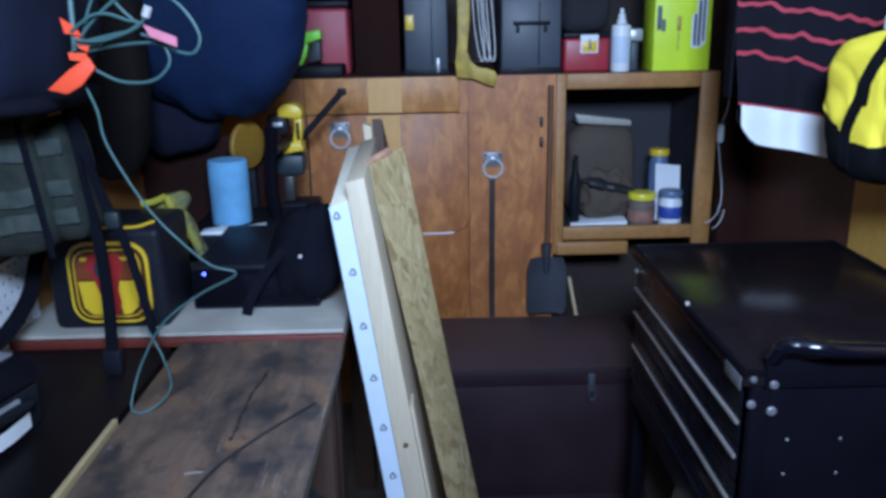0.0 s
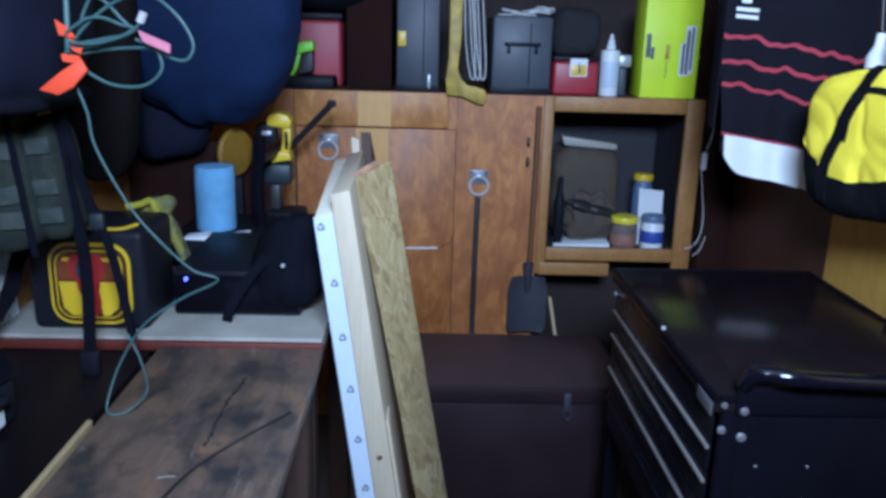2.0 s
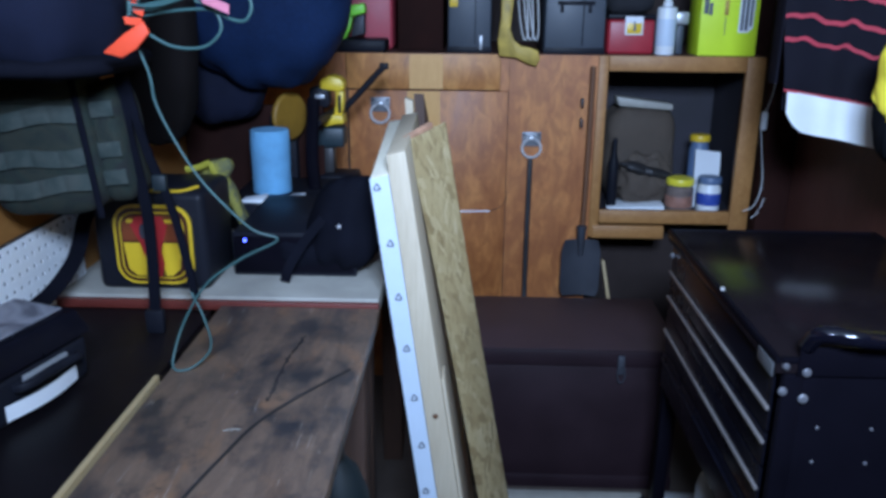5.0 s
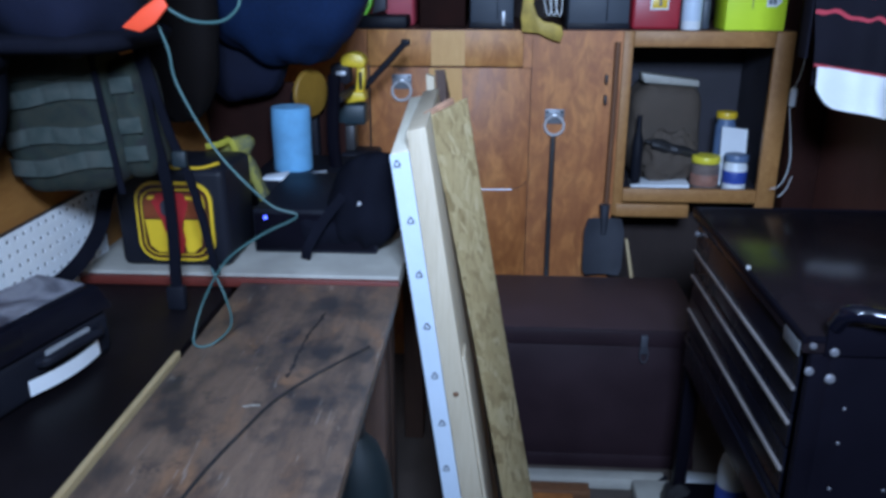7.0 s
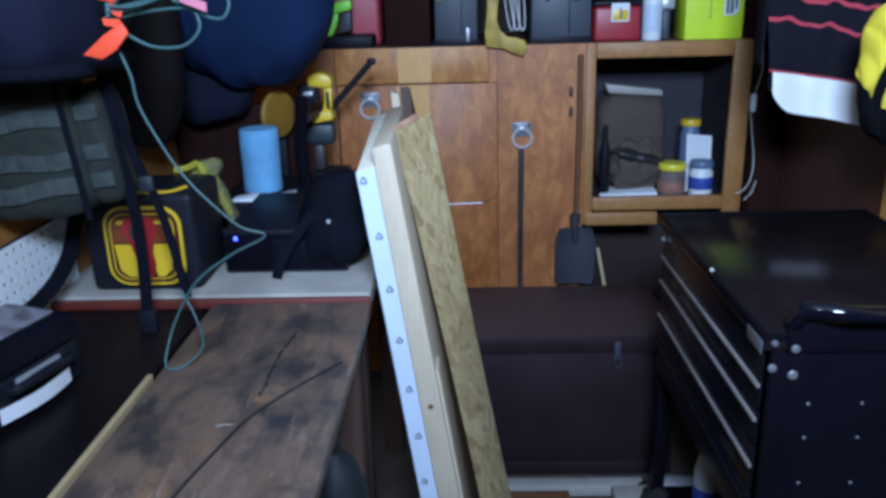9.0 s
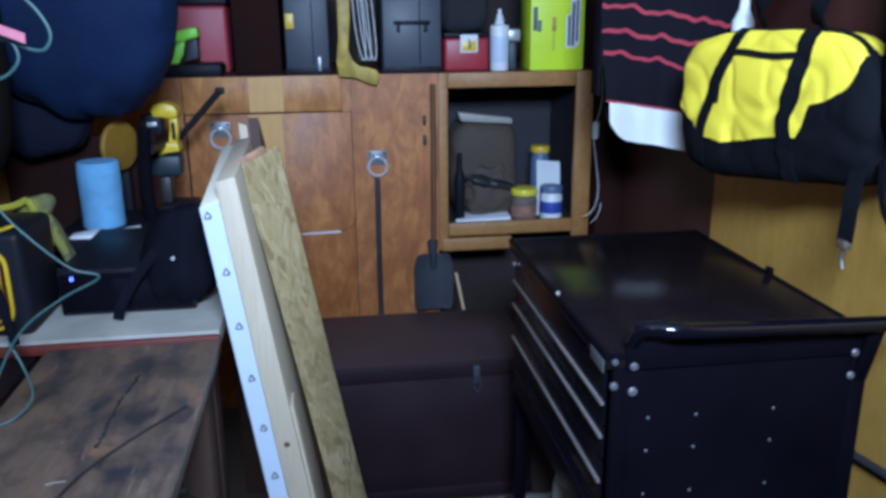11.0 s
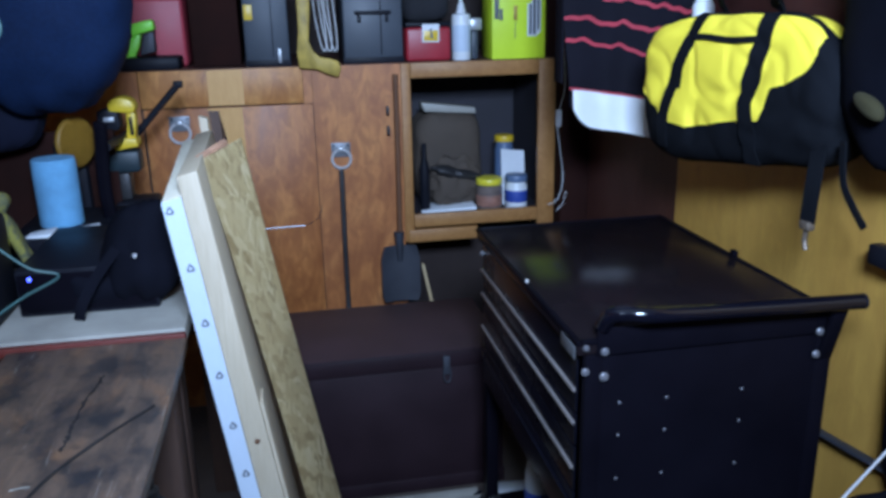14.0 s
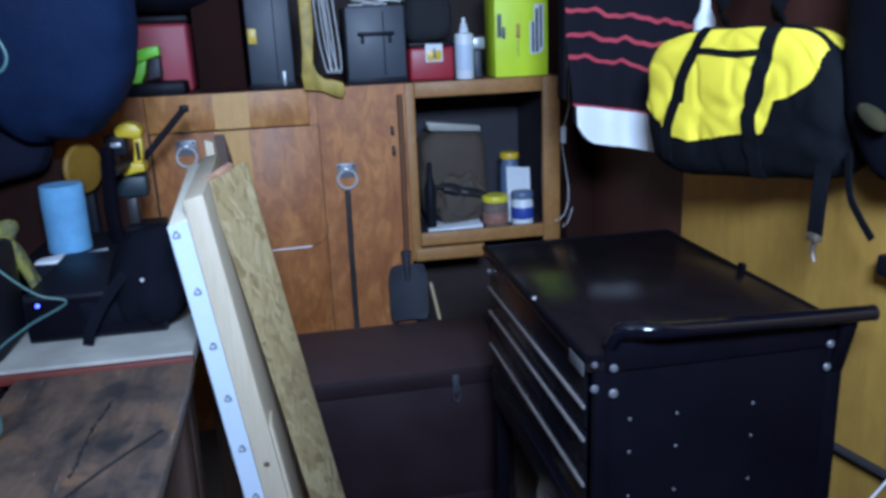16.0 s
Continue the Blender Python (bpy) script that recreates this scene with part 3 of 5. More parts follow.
part("tank", lathe([(0.055, 0.012), (0.066, 0.02), (0.066, 0.50), (0.058, 0.56), (0.040, 0.61), (0.018, 0.635)], (-0.355, 1.56, 0.0), 24), TEAL, gas)
part("valve", lathe([(0.016, 0.6355), (0.016, 0.655), (0.010, 0.660), (0.010, 0.675)], (-0.355, 1.56, 0.0), 16), DARK_STEEL, gas)
part("foot_ring", lathe([(0.052, 0.0), (0.056, 0.0), (0.056, 0.0118), (0.052, 0.0118)], (-0.355, 1.56, 0.0), 24), DARK_STEEL, gas)

# ---- leaning boards ----
white = thing("wrapped_board", (-0.15, 1.95, 0.0), "pine board with a white stamped edge leaning on the bench", "board")
LEAN_A = 0.137


def xa(z):
    return -0.306 + LEAN_A * (1.109 - z)


part("board", hexa([(xa(0), 1.742, 0), (xa(0) + 0.034, 1.742, 0), (xa(0) + 0.034, 2.16, 0), (xa(0), 2.16, 0),
                    (xa(1.109), 1.742, 1.109), (xa(1.115) + 0.034, 1.742, 1.117), (xa(1.15) + 0.036, 2.16, 1.156), (xa(1.15), 2.16, 1.150)], 0.0015), PALE_PINE, white)
part("white_edge", hexa([(xa(0) - 0.001, 1.7385, 0), (xa(0) + 0.0345, 1.7385, 0), (xa(0) + 0.0345, 1.741, 0), (xa(0) - 0.001, 1.741, 0),
                         (xa(1.109) - 0.001, 1.7385, 1.108), (xa(1.115) + 0.0345, 1.7385, 1.116), (xa(1.115) + 0.0345, 1.741, 1.116), (xa(1.109) - 0.001, 1.741, 1.108)]), WHITE_EDGE, white, "white wrapped edge with grey stamps")
for k in range(10):
    z = 1.092 - 0.1075 * k
    x = xa(z) + (0.010 if k in (0,) else 0.019 if k < 6 else 0.013)
    tri = [(x - 0.007, z - 0.003), (x - 0.004, z - 0.007), (x + 0.006, z - 0.006), (x + 0.008, z - 0.001), (x + 0.002, z + 0.008), (x - 0.002, z + 0.008)]
    st = part("stamp", prism(tri, 1.7375, 1.7384), INK, white)
    part("stamp_centre", prism([(x + (a - x) * 0.45, z + (b - z) * 0.45) for a, b in tri], 1.7368, 1.7374), WHITE_EDGE, st)
raw = thing("pine_stud", (-0.13, 1.95, 0.0), "raw pine board leaning beside the wrapped one", "board")


def xs(z):
    """The free side of the pine stud."""
    return -0.2410 + 0.1475 * (1.161 - z)


part("board", hexa([(xa(0) + 0.0352, 1.742, 0), (xs(0), 1.742, 0), (xs(0), 2.12, 0), (xa(0) + 0.0352, 2.12, 0),
                    (xa(1.15) + 0.0352, 1.742, 1.152), (xs(1.161), 1.742, 1.161), (xs(1.17), 2.12, 1.178), (xa(1.16) + 0.0352, 2.12, 1.170)], 0.002), STUD, raw)
for z, x in ((0.62, 0.022), (0.36, 0.018)):
    part("knot", lathe([(0.006, 0), (0.0045, 0.0012), (0.001, 0.0016)], (xs(z) - x, 1.7418, z), 10, Matrix.Rotation(radians(90), 4, "X")), SHAFT, raw)
short = thing("short_stud", (-0.08, 1.9, 0.0), "short raw pine offcut standing between the boards", "board")
part("board", hexa([(xs(0) + 0.001, 1.745, 0), (xs(0) + 0.0072, 1.745, 0), (xs(0) + 0.0072, 1.80, 0), (xs(0) + 0.001, 1.80, 0),
                    (xs(0.70) + 0.001, 1.745, 0.70), (xs(0.70) + 0.0070, 1.745, 0.702), (xs(0.70) + 0.0070, 1.80, 0.705), (xs(0.70) + 0.001, 1.80, 0.703)], 0.001), STUD, short)
osb = thing("strand_board_sheet", (-0.05, 2.0, 0.0), "strand board offcut leaning against the pine boards", "board")


def bowed(near, far, thick, rows):
    """A leaning sheet, a little bowed: near and far give the two long edges as x, y at height z."""
    bm = bmesh.new()
    rings = []
    for k in range(rows + 1):
        q = k / rows
        ring = []
        for (x, y), z in ((near(q), 1.157 * q), (far(q), 1.171 * q)):
            ring += [(x, y, z), (x, y + thick, z + 0.003)]
        rings.append([bm.verts.new(ring[i]) for i in (0, 2, 3, 1)])
    for a, b in zip(rings, rings[1:]):
        for i in range(4):
            bm.faces.new((a[i], a[(i + 1) % 4], b[(i + 1) % 4], b[i]))
    bm.faces.new(rings[0]), bm.faces.new(rings[-1])
    return bm


def near_edge(q):
    return (-0.2440 + 0.204 * (1 - q) + 0.010 * (1 - q) ** 2 + 0.034 * q * (1 - q), 1.86)


def far_edge(q):
    return (-0.176 + 0.196 * (1 - q) + 0.015 * (1 - q) ** 2, 2.0)


part("sheet", bowed(near_edge, far_edge, 0.011, 10), OSB, osb, smooth=20)
part("painted_end", hexa([(-0.2475, 1.859, 1.1590), (-0.2000, 1.950, 1.1690), (-0.2080, 1.958, 1.1720), (-0.2560, 1.866, 1.1620),
                          (-0.2475, 1.859, 1.1615), (-0.2000, 1.950, 1.1790), (-0.2080, 1.958, 1.1815), (-0.2560, 1.866, 1.1645)]), plain("salmon_paint", (0.56, 0.30, 0.19), 0.7, vary=0.5, scale=300), osb, "salmon sprayed end")
solid("thin_batten", hexa([(-0.225, 2.24, 0.0), (-0.210, 2.24, 0.0), (-0.210, 2.27, 0), (-0.225, 2.27, 0), (-0.281, 2.24, 1.193), (-0.262, 2.24, 1.187), (-0.262, 2.27, 1.187), (-0.281, 2.27, 1.193)], 0.001), STUD, "thin pine batten standing behind the boards", "batten")
solid("dark_strip", hexa([(-0.205, 2.28, 0.0), (-0.185, 2.28, 0.0), (-0.185, 2.29, 0), (-0.205, 2.29, 0), (-0.262, 2.28, 1.20), (-0.238, 2.28, 1.20), (-0.225, 2.29, 1.13), (-0.25, 2.29, 1.13)]), POST_WOOD, "dark thin slat standing behind the boards", "slat")

# ---- trunk ----
trunk = thing("trunk", (0.17, 2.63, 0.0), "dark brown painted wooden trunk with a metal latch", "trunk")
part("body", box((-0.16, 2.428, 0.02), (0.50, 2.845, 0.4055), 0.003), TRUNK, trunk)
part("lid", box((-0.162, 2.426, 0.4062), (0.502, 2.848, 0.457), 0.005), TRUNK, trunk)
# Thin paler sheet: dust and grazing light painted onto the lid.
part("lid_top", box((-0.158, 2.430, 0.4574), (0.498, 2.844, 0.4595), 0.001), TRUNK_TOP, trunk, "dusty top of the lid, paler with painted-in light")
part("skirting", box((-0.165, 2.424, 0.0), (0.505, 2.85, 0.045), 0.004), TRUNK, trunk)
latch = part("latch", box((0.315, 2.414, 0.388), (0.335, 2.4255, 0.446), 0.003), BLADE, trunk, "dull steel hasp latch")
part("hasp", sweep([Vector((0.325 + 0.011 * math.cos(a), 2.409, 0.392 + 0.026 * math.sin(a))) for a in [2 * math.pi * i / 20 for i in range(21)]], 0.0022, n=8), BLADE, latch)

# ---- tool cart ----
CX0, CX1, CY0, CY1, CT = 0.388, 0.862, 1.494, 2.215, 0.885
cart = thing("tool_cart", ((CX0 + CX1) / 2, (CY0 + CY1) / 2, 0.0), "black steel rolling tool cart with drawers and push handle", "tool cart")
part("body", box((CX0, CY0 + 0.004, 0.47), (CX1, CY1, CT - 0.032), 0.004), BLACK_MATT, cart)
part("top_tray", box((CX0 - 0.016, CY0 - 0.006, CT - 0.030), (CX1 + 0.012, CY1 + 0.008, CT - 0.003), 0.004), CART_TOP, cart, "polished black top")
for lo, hi in (((CX0 - 0.018, CY0 - 0.008, CT - 0.012), (CX0 - 0.008, CY1 + 0.010, CT)), ((CX1 + 0.004, CY0 - 0.008, CT - 0.012), (CX1 + 0.014, CY1 + 0.010, CT)),
               ((CX0 - 0.0079, CY1 + 0.001, CT - 0.012), (CX1 + 0.0039, CY1 + 0.010, CT)), ((CX0 - 0.0079, CY0 - 0.008, CT - 0.012), (CX1 + 0.0039, CY0 + 0.001, CT))):
    part("rim", box(lo, hi, 0.003), BLACK_MATT, cart)
part("end_panel", box((CX0 + 0.004, CY0 - 0.003, 0.10), (CX1 - 0.004, CY0 + 0.003, CT - 0.031), 0.001), BLACK_MATT, cart)
for x in (CX0, CX1 - 0.034):
    for y in (CY0 - 0.006, CY1 - 0.03):
        part("corner_post", box((x, y, 0.09), (x + 0.034, y + 0.036, CT - 0.031), 0.006), BLACK_MATT, cart)
part("lower_tray", box((CX0 + 0.002, CY0 + 0.004, 0.09), (CX1 - 0.002, CY1 - 0.002, 0.105), 0.003), BLACK_MATT, cart)
for i, (za, zb, zh, mat) in enumerate(((0.735, 0.845, 0.780, RAIL), (0.668, 0.730, 0.716, RAIL), (0.575, 0.663, 0.626, RAIL), (0.472, 0.570, 0.548, BLACK_PAINT))):
    d = part("drawer", box((CX0 - 0.006, CY0 + 0.020, za), (CX0 - 0.0005, CY1 - 0.014, zb), 0.002), BLACK_PAINT, cart)
    h = part("rail_handle", box((CX0 - 0.013, CY0 + 0.016, zh - 0.003), (CX0 - 0.0065, CY1 - 0.018, zh + 0.004), 0.0015), mat, d, "thin brushed pull rail" if i < 3 else "")
for x, z, r in ((0.386, 0.872, 0.006), (0.386, 0.828, 0.0075), (0.420, 0.862, 0.0075), (0.420, 0.8155, 0.0085), (0.826, 0.859, 0.0075), (0.823, 0.8155, 0.0075)):
    part("bolt", lathe([(r, 0), (r, 0.002), (r * 0.7, 0.0045), (r * 0.25, 0.005)], (x, CY0 - 0.0117, z), 12, Matrix.Rotation(radians(90), 4, "X")), BOLT, cart, "round zinc bolt head")
for x in (0.455, 0.543, 0.6885):
    for z in (0.758, 0.694, 0.606):
        part("screw", lathe([(0.0030, 0), (0.0030, 0.0015), (0.0015, 0.0025)], (x, CY0 - 0.003, z), 10, Matrix.Rotation(radians(90), 4, "X")), BOLT, cart)
bar = part("push_bar", sweep(spline([(0.417, 1.489, 0.905), (0.425, 1.474, 0.930), (0.448, 1.4625, 0.9355), (0.472, 1.4515, 0.9360), (0.50, 1.447, 0.9350), (0.55, 1.446, 0.9340), (0.68, 1.446, 0.9305), (0.872, 1.446, 0.9255)], 8), 0.0138, n=28), BAR_BLACK, cart, "round glossy black push bar")
part("end_cap", cyl((0.8725, 1.446, 0.9255), (0.878, 1.446, 0.9254), 0.0142, 24, 0.002), BLACK_PLASTIC, bar)
part("front_lip", box((CX0 + 0.018, CY0 - 0.0115, CT - 0.030), (CX1 + 0.008, CY0 - 0.0085, CT + 0.020), 0.0012), BLACK_MATT, cart)
for x in (0.845,):
    part("bracket", hexa([(x - 0.015, 1.487, 0.80), (x + 0.015, 1.487, 0.80), (x + 0.015, 1.4905, 0.80), (x - 0.015, 1.4905, 0.80),
                          (x - 0.012, 1.446, 0.935), (x + 0.012, 1.446, 0.935), (x + 0.012, 1.462, 0.935), (x - 0.012, 1.462, 0.935)], 0.002), BLACK_MATT, cart)
part("badge", box((0.3695, 1.492, 0.848), (0.3712, 1.563, 0.872), 0.0005), DULL, cart, "small silver badge plate")
part("rim_stop", box((CX1 + 0.002, 1.842, CT - 0.002), (CX1 + 0.015, 1.862, CT + 0.013), 0.004), BLACK_MATT, cart)
part("lock", lathe([(0.007, 0), (0.007, 0.006), (0.004, 0.008)], (CX0 - 0.0065, 2.19, 0.826), 12, Matrix.Rotation(radians(-90), 4, "Y")), BOLT, cart, "bright keyhole lock")
# Added chrome bead in place of a dot of reflected light.
part("glint_stud", lathe([(0.004, 0), (0.005, 0.004), (0.002, 0.007)], (CX0 - 0.013, 1.79, CT), 10), CHROME, cart)
for x in (CX0 + 0.03, CX1 - 0.03):
    for y in (CY0 + 0.04, CY1 - 0.04):
        w = part("caster", cyl((x - 0.014, y, 0.045), (x + 0.014, y, 0.045), 0.045, 20, 0.006), BLACK_PLASTIC, cart)
        part("fork", box((x - 0.02, y - 0.02, 0.05), (x + 0.02, y + 0.02, 0.089), 0.004), STEEL, w)


# ---- hanging duffel bag ----
bag = thing("duffel_bag", (0.87, 1.83, 1.09), "yellow canvas duffel bag with black base and straps", "bag")


BAG_S0, BAG_LONG = -0.022, 0.565
BAG_AT, BAG_ALONG, BAG_BACK = Vector((0.73, 2.08, 0)), Vector((0.2312, -0.9729, 0)), Vector((0.9729, 0.2312, 0))


def duffel(u, v, out=0.0):
    """u runs along the bag from far to near, v round it from the top at 0 to the bottom at pi on the room's side."""
    s = BAG_S0 + BAG_LONG * u
    e = min(1.0, (1 - abs(2 * u - 1) ** 12.0) ** 0.5 + 0.01) if 0 < u < 1 else 0.02
    top = 1.416 - 0.048 * max(0.0, 1 - u / 0.36) ** 1.3 - 0.115 * max(0.0, (u - 0.74) / 0.26) ** 2
    low = 1.078 + 0.018 * max(0.0, 1 - u / 0.2) + 0.050 * max(0.0, u - 0.25) / 0.75
    rx, rz = 0.068 * (0.06 + 0.94 * e), (top - low) / 2 * (0.10 + 0.90 * e)
    a, c = math.sin(v), math.cos(v)
    k = (abs(a) ** 3.4 + abs(c) ** 3.4) ** (-1 / 3.4)
    n = 0.007 * noise.noise((s * 7, v * 1.6, 0.3)) + 0.004 * noise.noise((s * 16, v * 3.0, 2.3))
    n -= 0.0065 * max(0.0, 1 - 4.5 * abs(noise.noise((s * 6 + v * 0.9, v * 1.1 - s * 3, 5.1)))) * abs(a)
    n -= 0.004 * max(0.0, 1 - 5 * abs(noise.noise((s * 12 - v * 1.5, v * 2.0, 9.4)))) * abs(a)
    p = BAG_AT + BAG_ALONG * s + BAG_BACK * (0.072 - (rx + n + out) * k * a)
    p.z = (top + low) / 2 + (rz + 0.5 * n + out) * k * c - 0.30 * max(0.0, 0.085 - 0.068 * k * a - 0.02) * max(0.0, c)
    return p


def on_bag(s, z, out=0.0):
    """The place on the room's side of the bag at height z, s metres along it."""
    u, a, b = (s - BAG_S0) / BAG_LONG, 0.02, 3.1
    for _ in range(18):
        m = (a + b) / 2
        a, b = (m, b) if duffel(u, m).z > z else (a, m)
    return duffel(u, a, out)


def along(stops, q):
    """The second value at q, between stops that rise in the first."""
    for (qa, za), (qb, zb) in zip(stops, stops[1:]):
        if q <= qb:
            return za + (zb - za) * (q - qa) / (qb - qa)
    return stops[-1][1]


HEM = [(-0.02, 1.245), (0.010, 1.226), (0.069, 1.186), (0.108, 1.171), (0.164, 1.167), (0.321, 1.200), (0.366, 1.204), (0.377, 1.236), (0.384, 1.265), (0.426, 1.278), (0.464, 1.301), (0.476, 1.325), (0.482, 1.37)]


def canvas(u, v):
    """v below 0 runs back over the top, from 0 to 1 down to the hem."""
    s = -0.008 + 0.489 * u
    if v < 0:
        return duffel((s - BAG_S0) / BAG_LONG, v, 0.0035)
    edge = along(HEM, s) + 0.003 * noise.noise((s * 60, 0, 1))
    crown = duffel((s - BAG_S0) / BAG_LONG, 0.02).z
    return on_bag(s, crown - 0.0005 - max(0.0, crown - edge) * v ** 1.3, 0.0035)


part("black_body", sheet(duffel, 0.0, 1.0, -0.9, 5.38, 72, 60, 0.003), BAG_BLACK, bag, "black mesh base and ends", smooth=60)
part("yellow_panel", sheet(canvas, 0.0, 1.0, -0.6, 1.0, 96, 48, 0.002), BAG_YELLOW, bag, smooth=60)
for line, wide in (([(1.09, 0.08), (1.188, 0.090), (1.284, 0.122), (1.407, 0.183), (1.45, 0.21)], 0.0165), ([(1.09, 0.345), (1.201, 0.337), (1.239, 0.329), (1.327, 0.350), (1.405, 0.367), (1.45, 0.38)], 0.0175)):
    def band(u, z, line=line, wide=wide):
        return on_bag(along(line, z) + (u - 0.5) * 2 * wide, z, 0.007)
    part("strap", sheet(band, 0.0, 1.0, 1.404, 1.115, 4, 40, 0.003), BAG_BLACK, bag, smooth=60)
part("zip_band", sheet(lambda u, v: on_bag(u, 1.3495 + v + 0.002 * math.sin(u * 40), 0.0065), 0.160, 0.345, -0.006, 0.006, 24, 2, 0.002), BAG_BLACK, bag)
part("pocket_zip", sheet(lambda u, v: on_bag(u - 0.05 * (1.29 - v), v, 0.0065), 0.134, 0.143, 1.246, 1.290, 3, 8, 0.002), BAG_BLACK, bag)
hook = (0.90, 1.70, 1.70)
for s, rise in ((0.182, [(0.787, 1.842, 1.456), (0.84, 1.775, 1.57)]), (0.366, [(0.820, 1.700, 1.452), (0.85, 1.675, 1.57)])):
    s0 = on_bag(s, 1.402, 0.008)
    part("handle_loop", sweep(spline([s0, s0.lerp(Vector(rise[0]), 0.4) + Vector((-0.006, 0, 0.004)), *rise, hook]), 0.017, 0.003, 4, BAG_BACK), BAG_BLACK, bag)
lower = [(0.865, 1.597, 1.175), (0.858, 1.594, 1.08), (0.856, 1.594, 1.03)]
part("hanging_strap", sweep(spline(lower), 0.016, 0.003, 4, Vector((1, 0.2, 0))), BAG_BLACK, bag)
RUSTY = plain("rusty_metal", (0.22, 0.17, 0.13), 0.5, 0.5)
clip = part("clip", box((0.847, 1.580, 1.015), (0.865, 1.608, 1.032), 0.004), RUSTY, bag, "metal snap clip")
part("clip_hook", sweep(spline([(0.856, 1.594, 1.015), (0.856, 1.596, 0.995), (0.856, 1.590, 0.977)]), 0.005, n=8), RUSTY, clip)
part("thin_strap", sweep(spline([(0.865, 1.535, 1.19), (0.864, 1.520, 1.12), (0.868, 1.495, 1.083), (0.874, 1.467, 1.050)]), 0.007, 0.002, 4, Vector((1, 0, 0))), BAG_BLACK, bag)
solid("coat_hook", sweep(spline([(0.982, 1.70, 1.76), (0.93, 1.70, 1.74), (0.90, 1.70, 1.695), (0.875, 1.70, 1.73)]), 0.006, n=8), STEEL, "steel hook on the plywood wall", "hook")
solid("white_bottle", lathe([(0.022, 0), (0.024, 0.005), (0.024, 0.05), (0.012, 0.075), (0.010, 0.10)], (0.845, 2.02, 1.365), 16), WHITE, "small white bottle tucked behind the duffel bag", "bottle")
solid("bottle_cord", sweep(spline([(0.845, 2.02, 1.466), (0.853, 2.06, 1.56), (0.872, 2.18, 1.72), (0.905, 2.36, 1.885)]), 0.0022, n=8), INK, "thin grey cord tied above the white bottle", "cord")
solid("brown_board", box((0.984, 1.30, 1.30), (0.9985, 2.36, 1.95), 0.002), BROWN, "red-brown board fixed above the yellow plywood", "board")
dark = thing("hanging_jacket", (0.93, 1.42, 1.3), "black padded jacket hanging on the plywood wall", "jacket")
part("body", soft((0.922, 1.370, 1.50), (0.068, 0.235, 0.330), 4.5, 0.10, 6, 64, 4.0, 0.02), BLACK_CLOTH, dark)
part("pocket_trim", soft((0.838, 1.452, 1.262), (0.014, 0.034, 0.016), 2.4, 0.2, 12, 20, 2.0, 0, lambda p: Vector((p.x, p.y, p.z + 0.35 * p.y))), plain("dull_ochre_cloth", (0.034, 0.028, 0.008), 0.9), dark, "dull yellow trim")
strapb = thing("tool_belt", (0.985, 1.42, 0.6), "black webbing tool belt hanging on the side wall", "belt")
part("webbing", soft((0.975, 1.40, 0.80), (0.022, 0.065, 0.26), 3.0, 0.10, 8, seed=9.0), BLACK_CLOTH, strapb)
part("buckle", box((0.955, 1.48, 0.955), (0.985, 1.55, 0.995), 0.006), BLACK_PLASTIC, strapb)

# ---- jersey ----
jer = thing("jersey", (0.80, 2.40, 1.05), "black sports jersey with red stripes and white hem", "jersey")


def cloth(u, v, out=0.0):
    """u across, v down in metres from z = 1.75."""
    x = 0.648 + 0.34 * u + 0.012 * v + 0.10 * (1 - u) * max(0, v - 0.35)
    z = 1.75 - v - 0.03 * u * u * max(0, min(1, (v - 0.25) / 0.35)) - 0.030 * u
    y = 2.40 - 0.02 * math.sin(u * math.pi) + 0.014 * math.sin(u * 17 + 1.3 * v) * min(1, v) - 0.10 * u + 0.008 * noise.noise((u * 5, v * 9, 0))
    return Vector((x, y - out, z))


def wave(base, k):
    return lambda u: base + 0.024 * u + 0.004 * math.sin(u * 23 + k) + 0.0025 * math.sin(u * 51 + 2 * k) + 0.006 * noise.noise((u * 7, k, 0.7))


part("front", sheet(cloth, 0, 1, 0, 0.545, 40, 30, 0.004), JERSEY, jer, smooth=60)
part("back", sheet(lambda u, v: cloth(u, v) + Vector((0, 0.06, 0)), 0.06, 1, 0, 0.60, 20, 12, 0.004), JERSEY, jer, smooth=60)
part("side", box((0.650, 2.402, 1.22), (0.656, 2.46, 1.74), 0.002), JERSEY, jer)
part("hem_band", sheet(lambda u, v: cloth(u, v, 0.001), 0.03, 1, 0.5455, lambda u: 0.644 - 0.066 * max(0.0, 1 - u / 0.15) ** 2, 60, 8, 0.004), JERSEY_WHITE, jer, "white hem", smooth=60)
for i, b in enumerate((0.290, 0.350, 0.410)):
    part("stripe", sheet(lambda u, v: cloth(u, v, 0.004), 0.0, 1, wave(b, i), wave(b + 0.010, i + 0.25), 60, 2, 0.0015), JERSEY_RED, jer, "red wavy stripe", smooth=60)
part("piping", sheet(lambda u, v: cloth(u, v, 0.004), 0, 1, 0.541, 0.547, 40, 2, 0.0015), JERSEY_RED, jer, smooth=60)
for k, (u0, v0, u1, v1) in enumerate(((0.06, 0.225, 0.20, 0.234), (0.06, 0.242, 0.20, 0.251), (0.09, 0.19, 0.15, 0.214))):
    part("print_bar", sheet(lambda u, v: cloth(u, v, 0.005), u0, u1, v0, v1, 4, 2, 0.001), JERSEY_WHITE, jer)

# ---- things on the shelf ----
S = SHELF_Z


